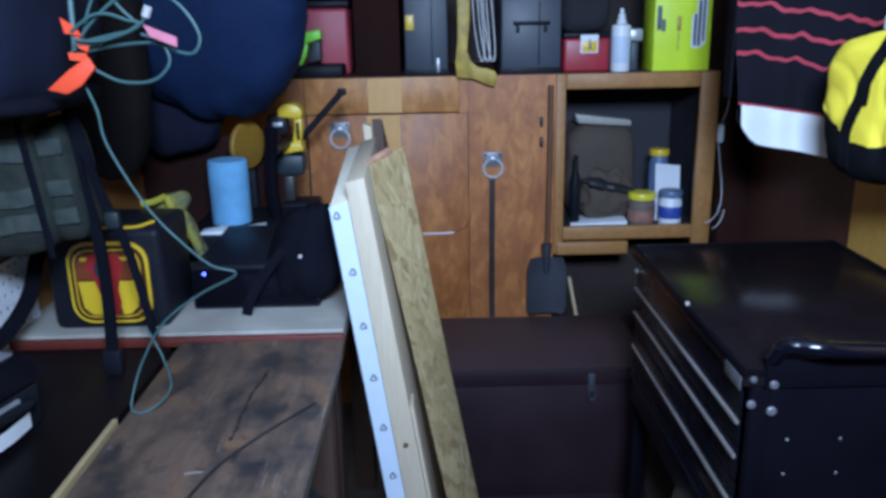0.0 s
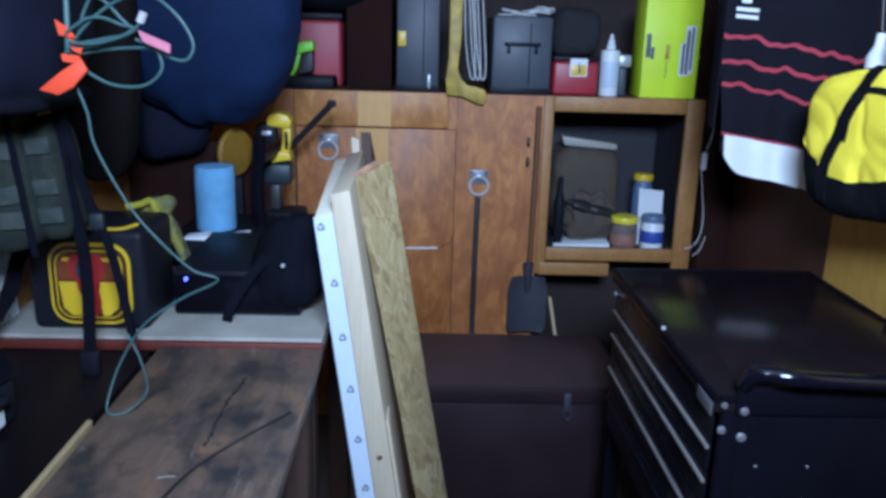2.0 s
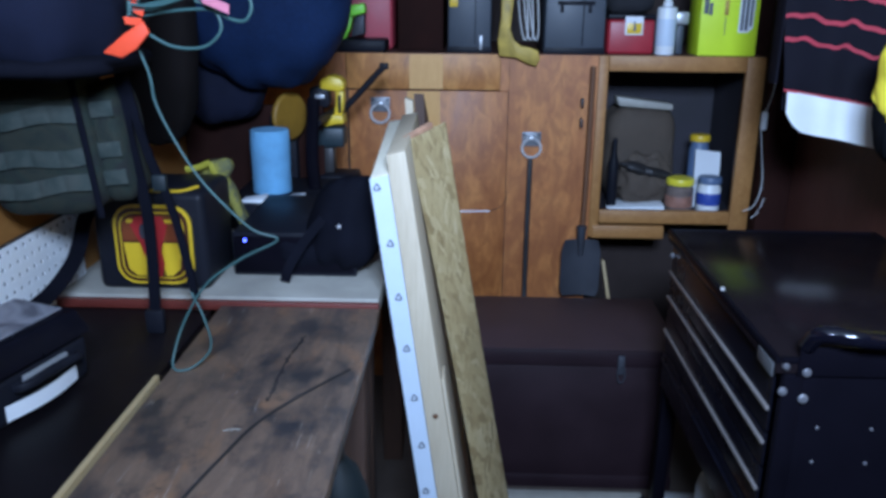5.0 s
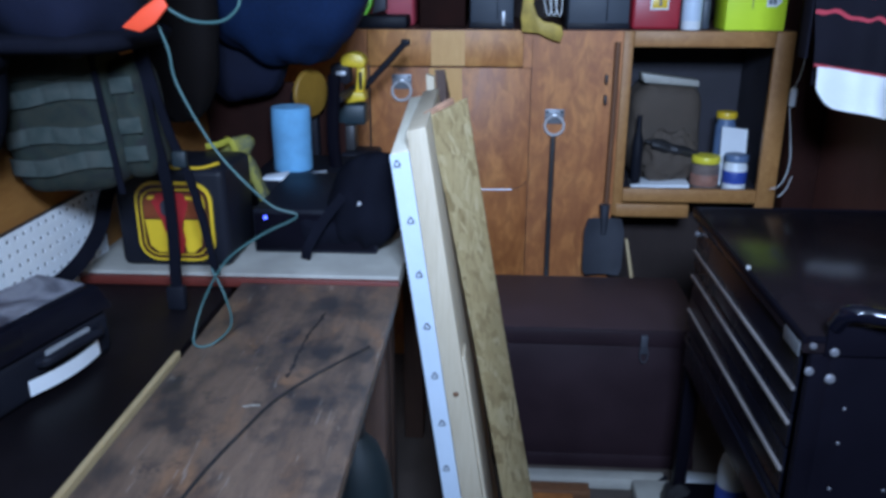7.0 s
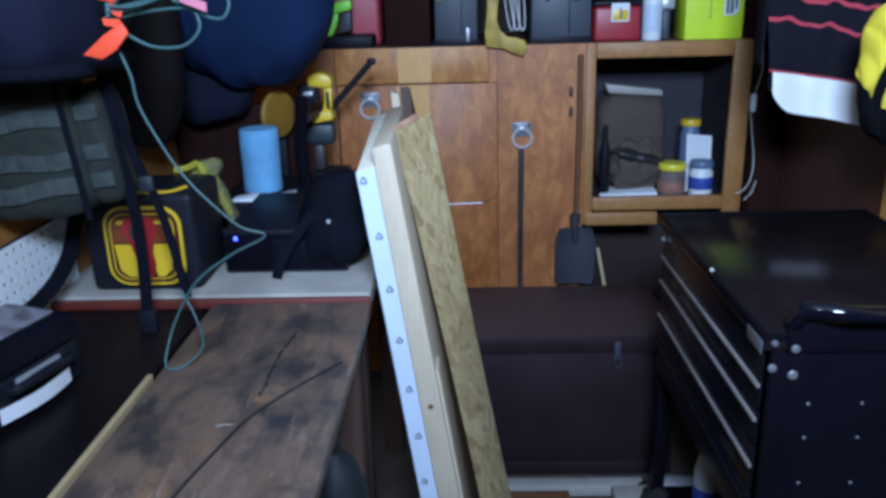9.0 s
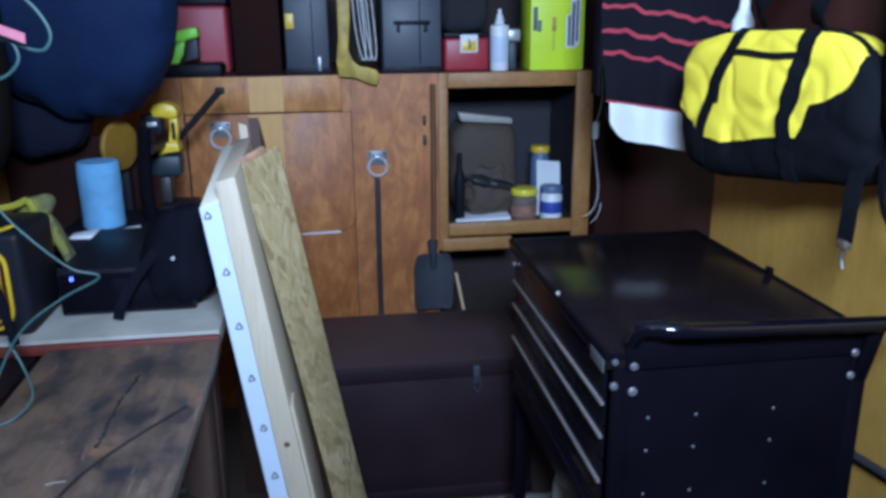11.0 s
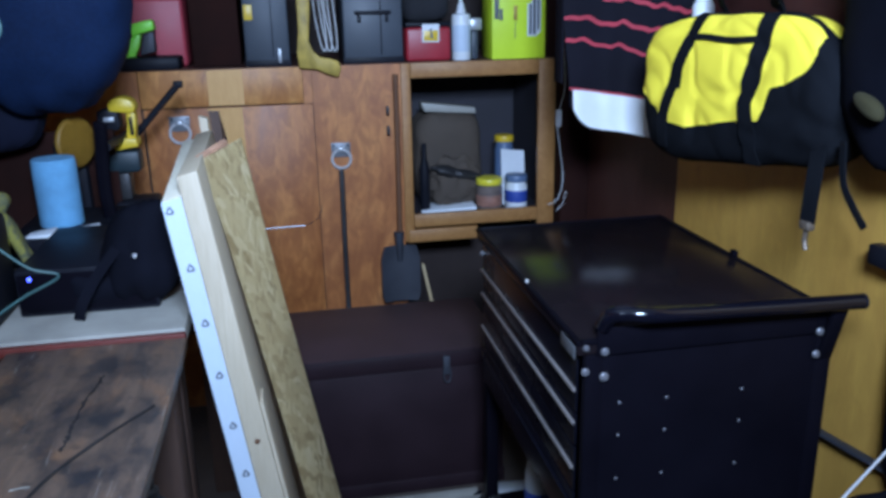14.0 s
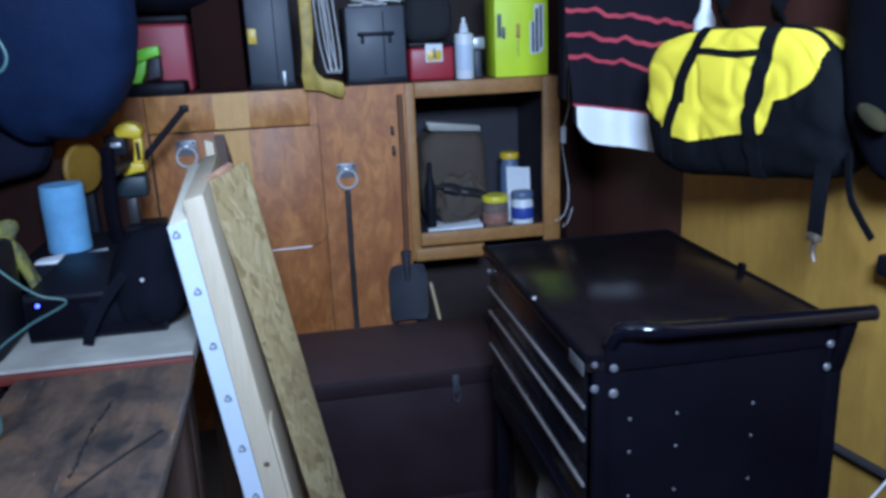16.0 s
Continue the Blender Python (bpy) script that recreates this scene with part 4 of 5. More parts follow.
def case_grey(x0, x1, y0, depth, h, label, tag):
    t = thing("tool_case", ((x0 + x1) / 2, y0 + depth / 2, S), label, "tool case", "tool cases on the shelf")
    body = part("body", box((x0, y0, S), (x1, y0 + depth, S + h), 0.008), GREY_CASE, t)
    part("base_band", box((x0 - 0.002, y0 - 0.004, S + 0.001), (x1 + 0.002, y0 - 0.0005, S + 0.022), 0.001), BLACK_PLASTIC, body)
    part("rib", box((x0 + (x1 - x0) * 0.62, y0 - 0.004, S + 0.03), (x0 + (x1 - x0) * 0.64, y0 - 0.0005, S + h - 0.02), 0.001), BLACK_PLASTIC, body)
    if tag:
        part("tag", box((x0 + 0.005, y0 - 0.003, S + 0.155), (x0 + 0.033, y0 - 0.0006, S + 0.205), 0.0005), EMBLEM_YELLOW, body, "yellow sticker")
        part("latch", box((x1 - 0.040, y0 - 0.008, S + 0.012), (x1 - 0.030, y0 - 0.0006, S + 0.06), 0.002), STEEL, body)
    else:
        hnd = part("handle", box((x0 + 0.04, y0 - 0.012, S + 0.165), (x1 - 0.04, y0 - 0.0006, S + 0.178), 0.004), BLACK_PLASTIC, body)
        for x in (x0 + 0.05, x1 - 0.062):
            part("lug", box((x, y0 - 0.010, S + 0.140), (x + 0.012, y0 - 0.0006, S + 0.164), 0.002), BLACK_PLASTIC, hnd)
    return t


case_grey(-0.205, -0.055, 3.19, 0.35, 0.36, "upright grey plastic tool case with a yellow sticker", True)
case_grey(0.130, 0.338, 3.185, 0.30, 0.265, "blue-grey plastic tool box with a recessed handle", False)
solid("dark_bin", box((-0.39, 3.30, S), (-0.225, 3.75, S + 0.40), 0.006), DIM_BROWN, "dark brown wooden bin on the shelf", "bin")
tangle = thing("tangled_cord", (0.24, 3.28, S + 0.265), "white tangled cord heaped on the tool box", "cord")
rng = random.Random(5)
for k in range(7):
    cx, cy, turn = rng.uniform(0.19, 0.31), rng.uniform(3.22, 3.32), rng.uniform(0, 6.3)
    loop = [(cx + rng.uniform(0.025, 0.055) * math.cos(turn + a), cy + rng.uniform(0.012, 0.03) * math.sin(turn + a), S + 0.2675 + 0.006 * k * (0.4 + 0.6 * rng.random())) for a in (0, 1.1, 2.3, 3.2, 4.4, 5.3)]
    part("cord_curl", sweep(spline(loop), 0.0022, n=6), CORD_WHITE, tangle)
solid("black_cover", soft((0.435, 3.32, S + 0.218), (0.088, 0.10, 0.083), 4.5, 0.08, 9, 36, 2.0), plain("charcoal_cloth", (0.014, 0.014, 0.018), 0.9, vary=0.4, bump=0.5), "black cloth pouch on the red box", "pouch")
redb = thing("red_box", (0.43, 3.30, S), "small red plastic case with a yellow sticker", "case")
part("body", box((0.350, 3.20, S), (0.512, 3.42, S + 0.118), 0.012, segments=3), RED_BOX, redb)
part("lid_band", box((0.349, 3.199, S + 0.119), (0.513, 3.421, S + 0.135), 0.004), BLACK_PLASTIC, redb)
lab = part("sticker", box((0.408, 3.1975, S + 0.066), (0.470, 3.1995, S + 0.128), 0.0004), PAPER, redb, "white and yellow sticker with a dark mark")
part("sticker_panel", box((0.414, 3.1962, S + 0.071), (0.465, 3.1972, S + 0.106), 0.0003), EMBLEM_YELLOW, lab)
part("mark", prism([(0.434, S + 0.080), (0.446, S + 0.080), (0.446, S + 0.088), (0.441, S + 0.113), (0.436, S + 0.113), (0.438, S + 0.088)], 3.1945, 3.196), INK, lab)
can = thing("spray_can", (0.556, 3.23, S), "white spray can with a white nozzle cap", "spray can")
part("can", lathe([(0.032, 0), (0.034, 0.003), (0.034, 0.152), (0.032, 0.158), (0.017, 0.162)], (0.556, 3.23, S), 24), WHITE, can)
part("cap", lathe([(0.0165, 0.1625), (0.0165, 0.176), (0.0125, 0.178), (0.0125, 0.194), (0.007, 0.196), (0.007, 0.214)], (0.556, 3.23, S), 16), PAPER, can)
part("print", lathe([(0.0343, 0.03), (0.0345, 0.031), (0.0345, 0.12), (0.0343, 0.121)], (0.556, 3.23, S), 24), WHITE_EDGE, can)
hose = thing("hose_nozzle", (0.61, 3.25, S), "grey spray gun standing behind the can", "spray gun")
part("grip", box((0.596, 3.24, S), (0.622, 3.27, S + 0.10), 0.006), GREY_CASE, hose)
part("head", box((0.588, 3.235, S + 0.101), (0.636, 3.275, S + 0.145), 0.008), STEEL, hose)
lime = thing("lime_carton", (0.75, 3.26, S), "lime yellow carton with grey printed lettering", "carton")
lb = part("carton", box((0.660, 3.185, S), (0.858, 3.34, S + 0.36), 0.003), LIME, lime)
for k, (x0, x1, z0, z1) in enumerate(((0.796, 0.806, 0.085, 0.19), (0.810, 0.821, 0.085, 0.235), (0.826, 0.834, 0.10, 0.245), (0.668, 0.684, 0.14, 0.22), (0.686, 0.698, 0.135, 0.175), (0.738, 0.752, 0.135, 0.185))):
    part("printed_bar", box((x0, 3.181, S + z0), (x1, 3.1832, S + z1), 0.0003), INK if k != 5 else OCHRE, lb)
part("letter_ground", prism([(0.790, S + 0.078), (0.822, S + 0.078), (0.840, S + 0.092), (0.842, S + 0.25), (0.806, S + 0.25), (0.806, S + 0.195), (0.790, S + 0.190)], 3.1835, 3.1845), PAPER, lb)
part("printed_line", box((0.7435, 3.1832, S + 0.07), (0.7460, 3.1846, S + 0.13), 0.0003), INK, lb)
clampy = thing("yellow_frame_saw", (0.03, 3.17, S), "ochre metal frame standing with white cord loops", "frame")
outline = [(-0.024, S + 0.34), (0.020, S + 0.34), (0.018, S + 0.19), (0.008, S + 0.085), (0.022, S + 0.050), (0.045, S + 0.030), (0.075, S + 0.026), (0.104, S + 0.016), (0.112, S - 0.010), (0.101, S - 0.037), (0.070, S - 0.028), (0.030, S - 0.009), (-0.028, S - 0.003), (-0.033, S + 0.045), (-0.024, S + 0.125)]
part("frame", prism(outline, 3.112, 3.140, "y", 0.004), OCHRE, clampy)
for k in range(3):
    pts = spline([(0.025 + 0.016 * k, 3.135, S + 0.32), (0.035 + 0.018 * k, 3.13, S + 0.16), (0.055 + 0.018 * k, 3.13, S + 0.055), (0.068 + 0.018 * k, 3.13, S + 0.09), (0.05 + 0.018 * k, 3.135, S + 0.32)])
    part("cord_loop", sweep(pts, 0.0019, n=8), CORD_WHITE, clampy)
redc = thing("red_case", (-0.52, 3.45, S), "faded red plastic tool case on the shelf", "tool case")
part("body", box((-0.66, 3.33, S), (-0.41, 3.60, S + 0.235), 0.014, segments=3), MAROON, redc)
part("lid", box((-0.665, 3.325, S + 0.236), (-0.405, 3.605, S + 0.262), 0.008), BLACK_PLASTIC, redc)
solid("dark_duffel", soft((-0.50, 3.40, S + 0.34), (0.24, 0.16, 0.078), 2.6, 0.15, 6, seed=12.0), BLACK_CLOTH, "black soft bag lying on the red case", "bag")
grn = thing("green_tool", (-0.55, 3.2, S), "bright green plastic power tool on the shelf", "power tool")
part("head", prism([(-0.654, S + 0.190), (-0.626, S + 0.205), (-0.601, S + 0.178), (-0.574, S + 0.172), (-0.564, S + 0.130), (-0.586, S + 0.080), (-0.626, S + 0.060), (-0.666, S + 0.090)], 3.17, 3.25, "y", 0.010), GREEN, grn)
part("arm", prism([(-0.576, S + 0.148), (-0.526, S + 0.160), (-0.494, S + 0.164), (-0.490, S + 0.132), (-0.526, S + 0.122), (-0.566, S + 0.112)], 3.175, 3.235, "y", 0.006), GREEN, grn)
part("grip", prism([(-0.566, S + 0.110), (-0.536, S + 0.122), (-0.546, S + 0.075), (-0.571, S + 0.030), (-0.606, S + 0.020), (-0.616, S + 0.058)], 3.185, 3.225, "y", 0.006), GREEN, grn)
part("motor", prism([(-0.531, S + 0.118), (-0.496, S + 0.128), (-0.496, S + 0.060), (-0.546, S + 0.048)], 3.19, 3.24, "y", 0.006), BLADE, grn)
part("base", box((-0.62, 3.16, S + 0.0), (-0.42, 3.30, S + 0.045), 0.012), BLACK_PLASTIC, grn)

# ---- things on the cupboard front ----
shov = thing("shovel", (0.288, 3.10, 0.37), "flat steel shovel with a dark wooden shaft", "shovel")
part("shaft", sweep([Vector((0.296, 3.115, 1.20)), Vector((0.296, 3.115, 0.9)), Vector((0.292, 3.11, 0.56))], 0.0095, n=12), SHAFT, shov)


def blade(u, v):
    w = 0.072 * (0.82 + 0.18 * min(1, v * 5)) if v < 0.85 else 0.072 * (1 - 0.16 * ((v - 0.85) / 0.15) ** 2)
    return Vector((0.288 + (u - 0.5) * 2 * w, 3.095 + 0.016 * (2 * u - 1) ** 2 * -1 + 0.004, 0.590 - 0.215 * v))


part("blade", sheet(blade, 0, 1, 0, 1, 12, 12, 0.004), BLADE, shov)
part("socket", sweep([Vector((0.287, 3.095, 0.64)), Vector((0.288, 3.092, 0.53))], 0.019, n=12, taper=lambda s: 1 - 0.5 * s), BLADE, shov)
for z in (1.06, 0.99):
    solid("tool_hook", box((0.262, 3.118, z), (0.272, 3.1475, z + 0.03), 0.003), DARK_STEEL, "small dark steel tool hook", "hook")
bar2 = thing("pry_bar", (0.093, 3.12, 0.36), "thin black steel pry bar hanging on the plywood", "pry bar")
part("shank", sweep(spline([(0.094, 3.130, 0.872), (0.094, 3.128, 0.84), (0.092, 3.125, 0.60), (0.092, 3.125, 0.42), (0.092, 3.115, 0.33)]), 0.0095, 0.006, 10), DARK_STEEL, bar2)
part("claw", sweep(spline([(0.092, 3.115, 0.33), (0.092, 3.10, 0.30), (0.092, 3.08, 0.29)]), 0.013, 0.004, 8), DARK_STEEL, bar2)
cable = spline([(0.862, 3.06, 1.60), (0.880, 3.06, 1.35), (0.894, 3.06, 1.15), (0.876, 3.06, 1.064), (0.868, 3.06, 1.005), (0.878, 3.06, 0.935), (0.894, 3.06, 0.82), (0.884, 3.06, 0.752), (0.862, 3.06, 0.722), (0.840, 3.06, 0.715)])
cab = thing("cable", (0.90, 3.06, 0.70), "thin white cable with an inline switch", "cable")
part("lead", sweep(cable, 0.0015, n=8), CORD_WHITE, cab)
part("inline_switch", box((0.862, 3.045, 1.000), (0.882, 3.068, 1.062), 0.007), WHITE, cab)
part("tail", sweep(spline([(0.908, 3.06, 0.76), (0.895, 3.06, 0.715), (0.868, 3.055, 0.690)]), 0.0013, n=8), CORD_WHITE, cab)
solid("leaning_lath", hexa([(0.46, 3.05, 0.0), (0.475, 3.05, 0), (0.475, 3.08, 0), (0.46, 3.08, 0), (0.372, 3.12, 0.50), (0.382, 3.12, 0.50), (0.382, 3.14, 0.50), (0.372, 3.14, 0.50)], 0.001), STRIP, "thin pale lath leaning under the cabinet", "lath")

# ---- inside the open compartment ----
CB = 0.6725
box2 = thing("paper_bag", (0.52, 3.42, CB), "brown paper sack with a folded white top", "sack")
part("sack", soft((0.528, 3.42, CB + 0.175), (0.132, 0.10, 0.19), 4.5, 0.07, 10, 40, 3.0), CARD, box2)
part("folded_top", hexa([(0.432, 3.325, CB + 0.366), (0.632, 3.325, CB + 0.352), (0.634, 3.40, CB + 0.352), (0.424, 3.40, CB + 0.366), (0.418, 3.325, CB + 0.402), (0.630, 3.325, CB + 0.376), (0.634, 3.40, CB + 0.376), (0.42, 3.40, CB + 0.402)], 0.006), CREAM, box2)
solid("paper_sheet", hexa([(0.39, 3.20, CB), (0.60, 3.19, CB), (0.60, 3.31, CB), (0.40, 3.31, CB), (0.39, 3.20, CB + 0.012), (0.60, 3.19, CB + 0.02), (0.60, 3.31, CB + 0.03), (0.40, 3.31, CB + 0.012)], 0.003), PAPER, "white folded papers on the compartment floor", "papers")
solid("crumpled_bag", soft((0.530, 3.275, CB + 0.105), (0.095, 0.045, 0.100), 2.3, 0.35, 18, 40, 5.0), CARD, "crumpled brown paper bag", "paper bag")
solid("dark_tool", soft((0.515, 3.235, CB + 0.148), (0.095, 0.028, 0.020), 2.0, 0.5, 18, 36, 8.0, 0, lambda p: Vector((p.x, p.y, p.z - 0.22 * p.x))), DARK_STEEL, "dark metal hand tool lying on the bags", "hand tool")
solid("dark_bottle", lathe([(0.017, 0), (0.019, 0.004), (0.019, 0.17), (0.009, 0.21), (0.009, 0.262)], (0.410, 3.235, CB), 18), BLACK_PLASTIC, "dark bottle standing in the compartment", "bottle")


def jar(x, y, r, h, lid, content, label, wrap):
    t = thing("jar", (x, y, CB), label, "jar", "jars in the compartment")
    part("body", lathe([(r * 0.94, 0.0), (r, 0.006), (r, h * 0.86), (r * 0.86, h * 0.94), (r * 0.86, h)], (x, y, CB), 26), content, t)
    part("lid", lathe([(r * 0.98, h + 0.0005), (r * 1.0, h + 0.003), (r * 1.0, h + 0.020), (r * 0.95, h + 0.024), (r * 0.55, h + 0.027)], (x, y, CB), 26), lid, t, "yellow screw lid")
    for z0, z1, mat in wrap:
        part("label_wrap", lathe([(r * 1.004, z0), (r * 1.012, z0 + 0.001), (r * 1.012, z1), (r * 1.004, z1 + 0.001)], (x, y, CB), 26), mat, t)


LEMON = plain("lemon_lid", (0.80, 0.68, 0.05), 0.4)
JAR_MURK = plain("murky_jar", (0.17, 0.13, 0.115), 0.15, vary=0.35, scale=200)
jar(0.655, 3.215, 0.050, 0.100, LEMON, JAR_MURK, "clear jar of hardware with a yellow lid", ((0.02, 0.06, JAR_CLAY),))
jar(0.759, 3.205, 0.042, 0.108, TUB_BLUE, WHITE, "white and blue labelled plastic tub", ((0.030, 0.074, BLUE_LABEL),))
jar(0.758, 3.38, 0.038, 0.232, EMBLEM_YELLOW, TUB_BLUE, "tall blue-grey jar with a yellow lid", ())
solid("note_card", hexa([(0.722, 3.270, CB + 0.0), (0.818, 3.280, CB + 0.0), (0.818, 3.284, CB + 0.0), (0.722, 3.274, CB + 0.0), (0.726, 3.31, CB + 0.212), (0.823, 3.32, CB + 0.200), (0.823, 3.324, CB + 0.200), (0.726, 3.314, CB + 0.212)]), PAPER, "white card leaning on the tall jar", "card")

# ---- things on the rear bench ----
RB = BZ + 0.0125
emb = thing("emblem_case", (-0.765, 1.93, RB), "black case with a yellow and red emblem panel", "case")
part("body", box((-0.872, 1.816, RB), (-0.645, 2.00, RB + 0.205), 0.016, segments=3), BLACK_PLASTIC, emb)
# Highlight on the case's top edge, modelled as a yellow strip.
part("yellow_rim_highlight", sweep(spline([(-0.775, 1.830, RB + 0.2055), (-0.73, 1.825, RB + 0.2055), (-0.69, 1.826, RB + 0.206), (-0.665, 1.85, RB + 0.210)]), 0.006, 0.003, 8, Vector((0, 0, 1))), EMBLEM_YELLOW, emb)
ex0, ex1, ez0, ez1 = -0.828, -0.672, RB + 0.016, RB + 0.180
e = part("emblem", prism(rounded(ex0, ex1, ez0, ez1, 0.040), 1.810, 1.8155), EMBLEM_YELLOW, emb, "yellow rounded emblem with red and brown fields")
part("ground", prism(rounded(ex0 + 0.006, ex1 - 0.006, ez0 + 0.006, ez1 - 0.006, 0.035), 1.808, 1.8095), EMBLEM_DARK, e)
part("inner_rim", prism(rounded(ex0 + 0.013, ex1 - 0.013, ez0 + 0.013, ez1 - 0.013, 0.030), 1.806, 1.8075), EMBLEM_YELLOW, e)
part("inner_ground", prism(rounded(ex0 + 0.0165, ex1 - 0.0165, ez0 + 0.0165, ez1 - 0.0165, 0.027), 1.8048, 1.8058), EMBLEM_DARK, e)
part("upper_field", prism([(ex0 + 0.020, ez0 + 0.092), (ex1 - 0.020, ez0 + 0.092), (ex1 - 0.020, ez1 - 0.036), (ex1 - 0.036, ez1 - 0.021), (ex0 + 0.036, ez1 - 0.021), (ex0 + 0.020, ez1 - 0.036)], 1.8032, 1.8046), EMBLEM_BROWN, e)
part("lower_field", prism([(ex0 + 0.020, ez0 + 0.088), (-0.770, ez0 + 0.088), (-0.765, ez0 + 0.060), (-0.765, ez0 + 0.020), (ex0 + 0.042, ez0 + 0.020), (ex0 + 0.026, ez0 + 0.034)], 1.8032, 1.8046), EMBLEM_YELLOW, e)
part("lower_field", prism([(ex1 - 0.020, ez0 + 0.088), (-0.728, ez0 + 0.088), (-0.734, ez0 + 0.060), (-0.728, ez0 + 0.020), (ex1 - 0.042, ez0 + 0.020), (ex1 - 0.026, ez0 + 0.034)], 1.8032, 1.8046), EMBLEM_YELLOW, e)
part("red_figure", prism([(-0.752, ez0 + 0.022), (-0.736, ez0 + 0.018), (-0.728, ez0 + 0.045), (-0.733, ez0 + 0.075), (-0.716, ez0 + 0.125), (-0.728, ez0 + 0.144), (-0.778, ez0 + 0.144), (-0.790, ez0 + 0.125), (-0.774, ez0 + 0.090), (-0.768, ez0 + 0.066), (-0.752, ez0 + 0.050)], 1.8010, 1.8030), EMBLEM_RED, e)
for x in (ex0 + 0.030, ex1 - 0.050):
    part("pale_spot", prism(rounded(x, x + 0.020, ez0 + 0.130, ez0 + 0.137, 0.003), 1.8016, 1.8030), EMBLEM_YELLOW, e)
part("pale_spot", prism(rounded(-0.772, -0.742, ez0 + 0.096, ez0 + 0.130, 0.012), 1.7990, 1.8008), BLADE, e)
amp = thing("black_amplifier", (-0.52, 2.2, RB), "black audio box with a small blue light", "audio box")
part("body", box((-0.625, 1.915, RB), (-0.36, 2.25, RB + 0.097), 0.006), BLACK_PLASTIC, amp)
part("fascia", box((-0.62, 1.911, RB + 0.010), (-0.365, 1.9145, RB + 0.088), 0.001), BLACK_MATT, amp)
part("led", lathe([(0.004, 0), (0.003, 0.003)], (-0.596, 1.911, RB + 0.080), 10, Matrix.Rotation(radians(90), 4, "X")), LED_BLUE, amp, "small blue light")
AT = RB + 0.0665
solid("black_plinth", box((-0.75, 2.26, RB), (-0.40, 2.58, AT - 0.0005), 0.004), BLACK_PLASTIC, "low black box under the paper roll", "box")
roll = thing("paper_roll", (-0.650, 2.41, AT), "roll of blue paper shop towels", "paper roll")
prof = [(0.018, 0.0), (0.0505, 0.0), (0.052, 0.004), (0.051, 0.06), (0.052, 0.12), (0.0505, 0.164), (0.0485, 0.167), (0.020, 0.167), (0.018, 0.165)]
part("towel", lathe(prof, (-0.655, 2.41, AT), 32), BLUE_ROLL, roll)
part("core", lathe([(0.0178, 0.001), (0.0178, 0.1655), (0.016, 0.1655), (0.016, 0.001)], (-0.655, 2.41, AT), 24), CARD, roll)
for k, (x, y, w) in enumerate(((-0.585, 2.31, 0.035), (-0.675, 2.295, 0.03), (-0.46, 2.40, 0.03))):
    solid("paper_scrap", hexa([(x - w, y - 0.02, AT if x > -0.626 else AT), (x + w, y - 0.025, AT), (x + w, y + 0.03, AT), (x - w, y + 0.02, AT), (x - w, y - 0.02, AT + 0.006), (x + w, y - 0.025, AT + 0.010), (x + w, y + 0.03, AT + 0.014), (x - w, y + 0.02, AT + 0.006)], 0.002), PAPER, "crumpled white paper scrap beside the paper roll", "paper")
cw = thing("saw_guard", (-0.62, 2.56, RB), "ochre circular saw standing behind the roll", "circular saw")
part("guard", lathe([(0.030, -0.006), (0.062, -0.007), (0.066, -0.004), (0.066, 0.004), (0.062, 0.007), (0.030, 0.006)], (-0.628, 2.54, 1.103), 28, Matrix.Rotation(radians(60), 4, "Z") @ Matrix.Rotation(radians(90), 4, "X")), plain("ochre_guard", (0.26, 0.135, 0.018), 0.5, vary=0.5), cw)
part("motor", box((-0.70, 2.582, RB), (-0.62, 2.622, RB + 0.25), 0.015), BLACK_PLASTIC, cw)
stand = thing("black_stand", (-0.53, 2.42, AT), "black metal stand with a slanted arm", "stand")
part("upright", sweep(spline([(-0.545, 2.44, AT), (-0.550, 2.44, 1.0), (-0.545, 2.44, 1.10), (-0.54, 2.44, 1.165)]), 0.017, 0.010, 10), BLACK_MATT, stand)
part("arm", sweep([Vector((-0.530, 2.85, 1.072)), Vector((-0.395, 2.85, 1.214))], 0.010, 0.010, 10), BLACK_PLASTIC, stand)
part("arm_tip", box((-0.408, 2.84, 1.205), (-0.380, 2.86, 1.226), 0.004), BLACK_PLASTIC, stand)
part("cross_arm", sweep([Vector((-0.535, 2.45, 1.10)), Vector((-0.535, 2.85, 1.085))], 0.012, n=10), BLACK_PLASTIC, stand)
drill = thing("cordless_drill", (-0.50, 2.58, 1.0), "yellow and black cordless drill hung upright", "drill")
DX, DY = -0.515, 2.66
part("motor_housing", prism([(-0.556, 1.168), (-0.500, 1.160), (-0.487, 1.166), (-0.486, 1.184), (-0.498, 1.199), (-0.522, 1.206), (-0.546, 1.201), (-0.558, 1.188)], DY - 0.032, DY + 0.032, "y", 0.006), TOOL_YELLOW, drill)
part("chuck", prism([(-0.590, 1.122), (-0.538, 1.112), (-0.530, 1.128), (-0.534, 1.166), (-0.560, 1.176), (-0.590, 1.170)], DY - 0.026, DY + 0.026, "y", 0.006), BLACK_PLASTIC, drill)
part("motor_vent", box((-0.572, DY - 0.029, 1.140), (-0.545, DY - 0.0265, 1.152), 0.001), STEEL, drill)
part("grip", prism([(-0.522, 1.088), (-0.497, 1.088), (-0.490, 1.130), (-0.490, 1.163), (-0.514, 1.163), (-0.514, 1.130)], DY - 0.02, DY + 0.02, "y", 0.005), TOOL_YELLOW, drill)
part("grip_pad", box((-0.508, DY - 0.024, 1.100), (-0.498, DY - 0.0205, 1.150), 0.002), BLACK_PLASTIC, drill)
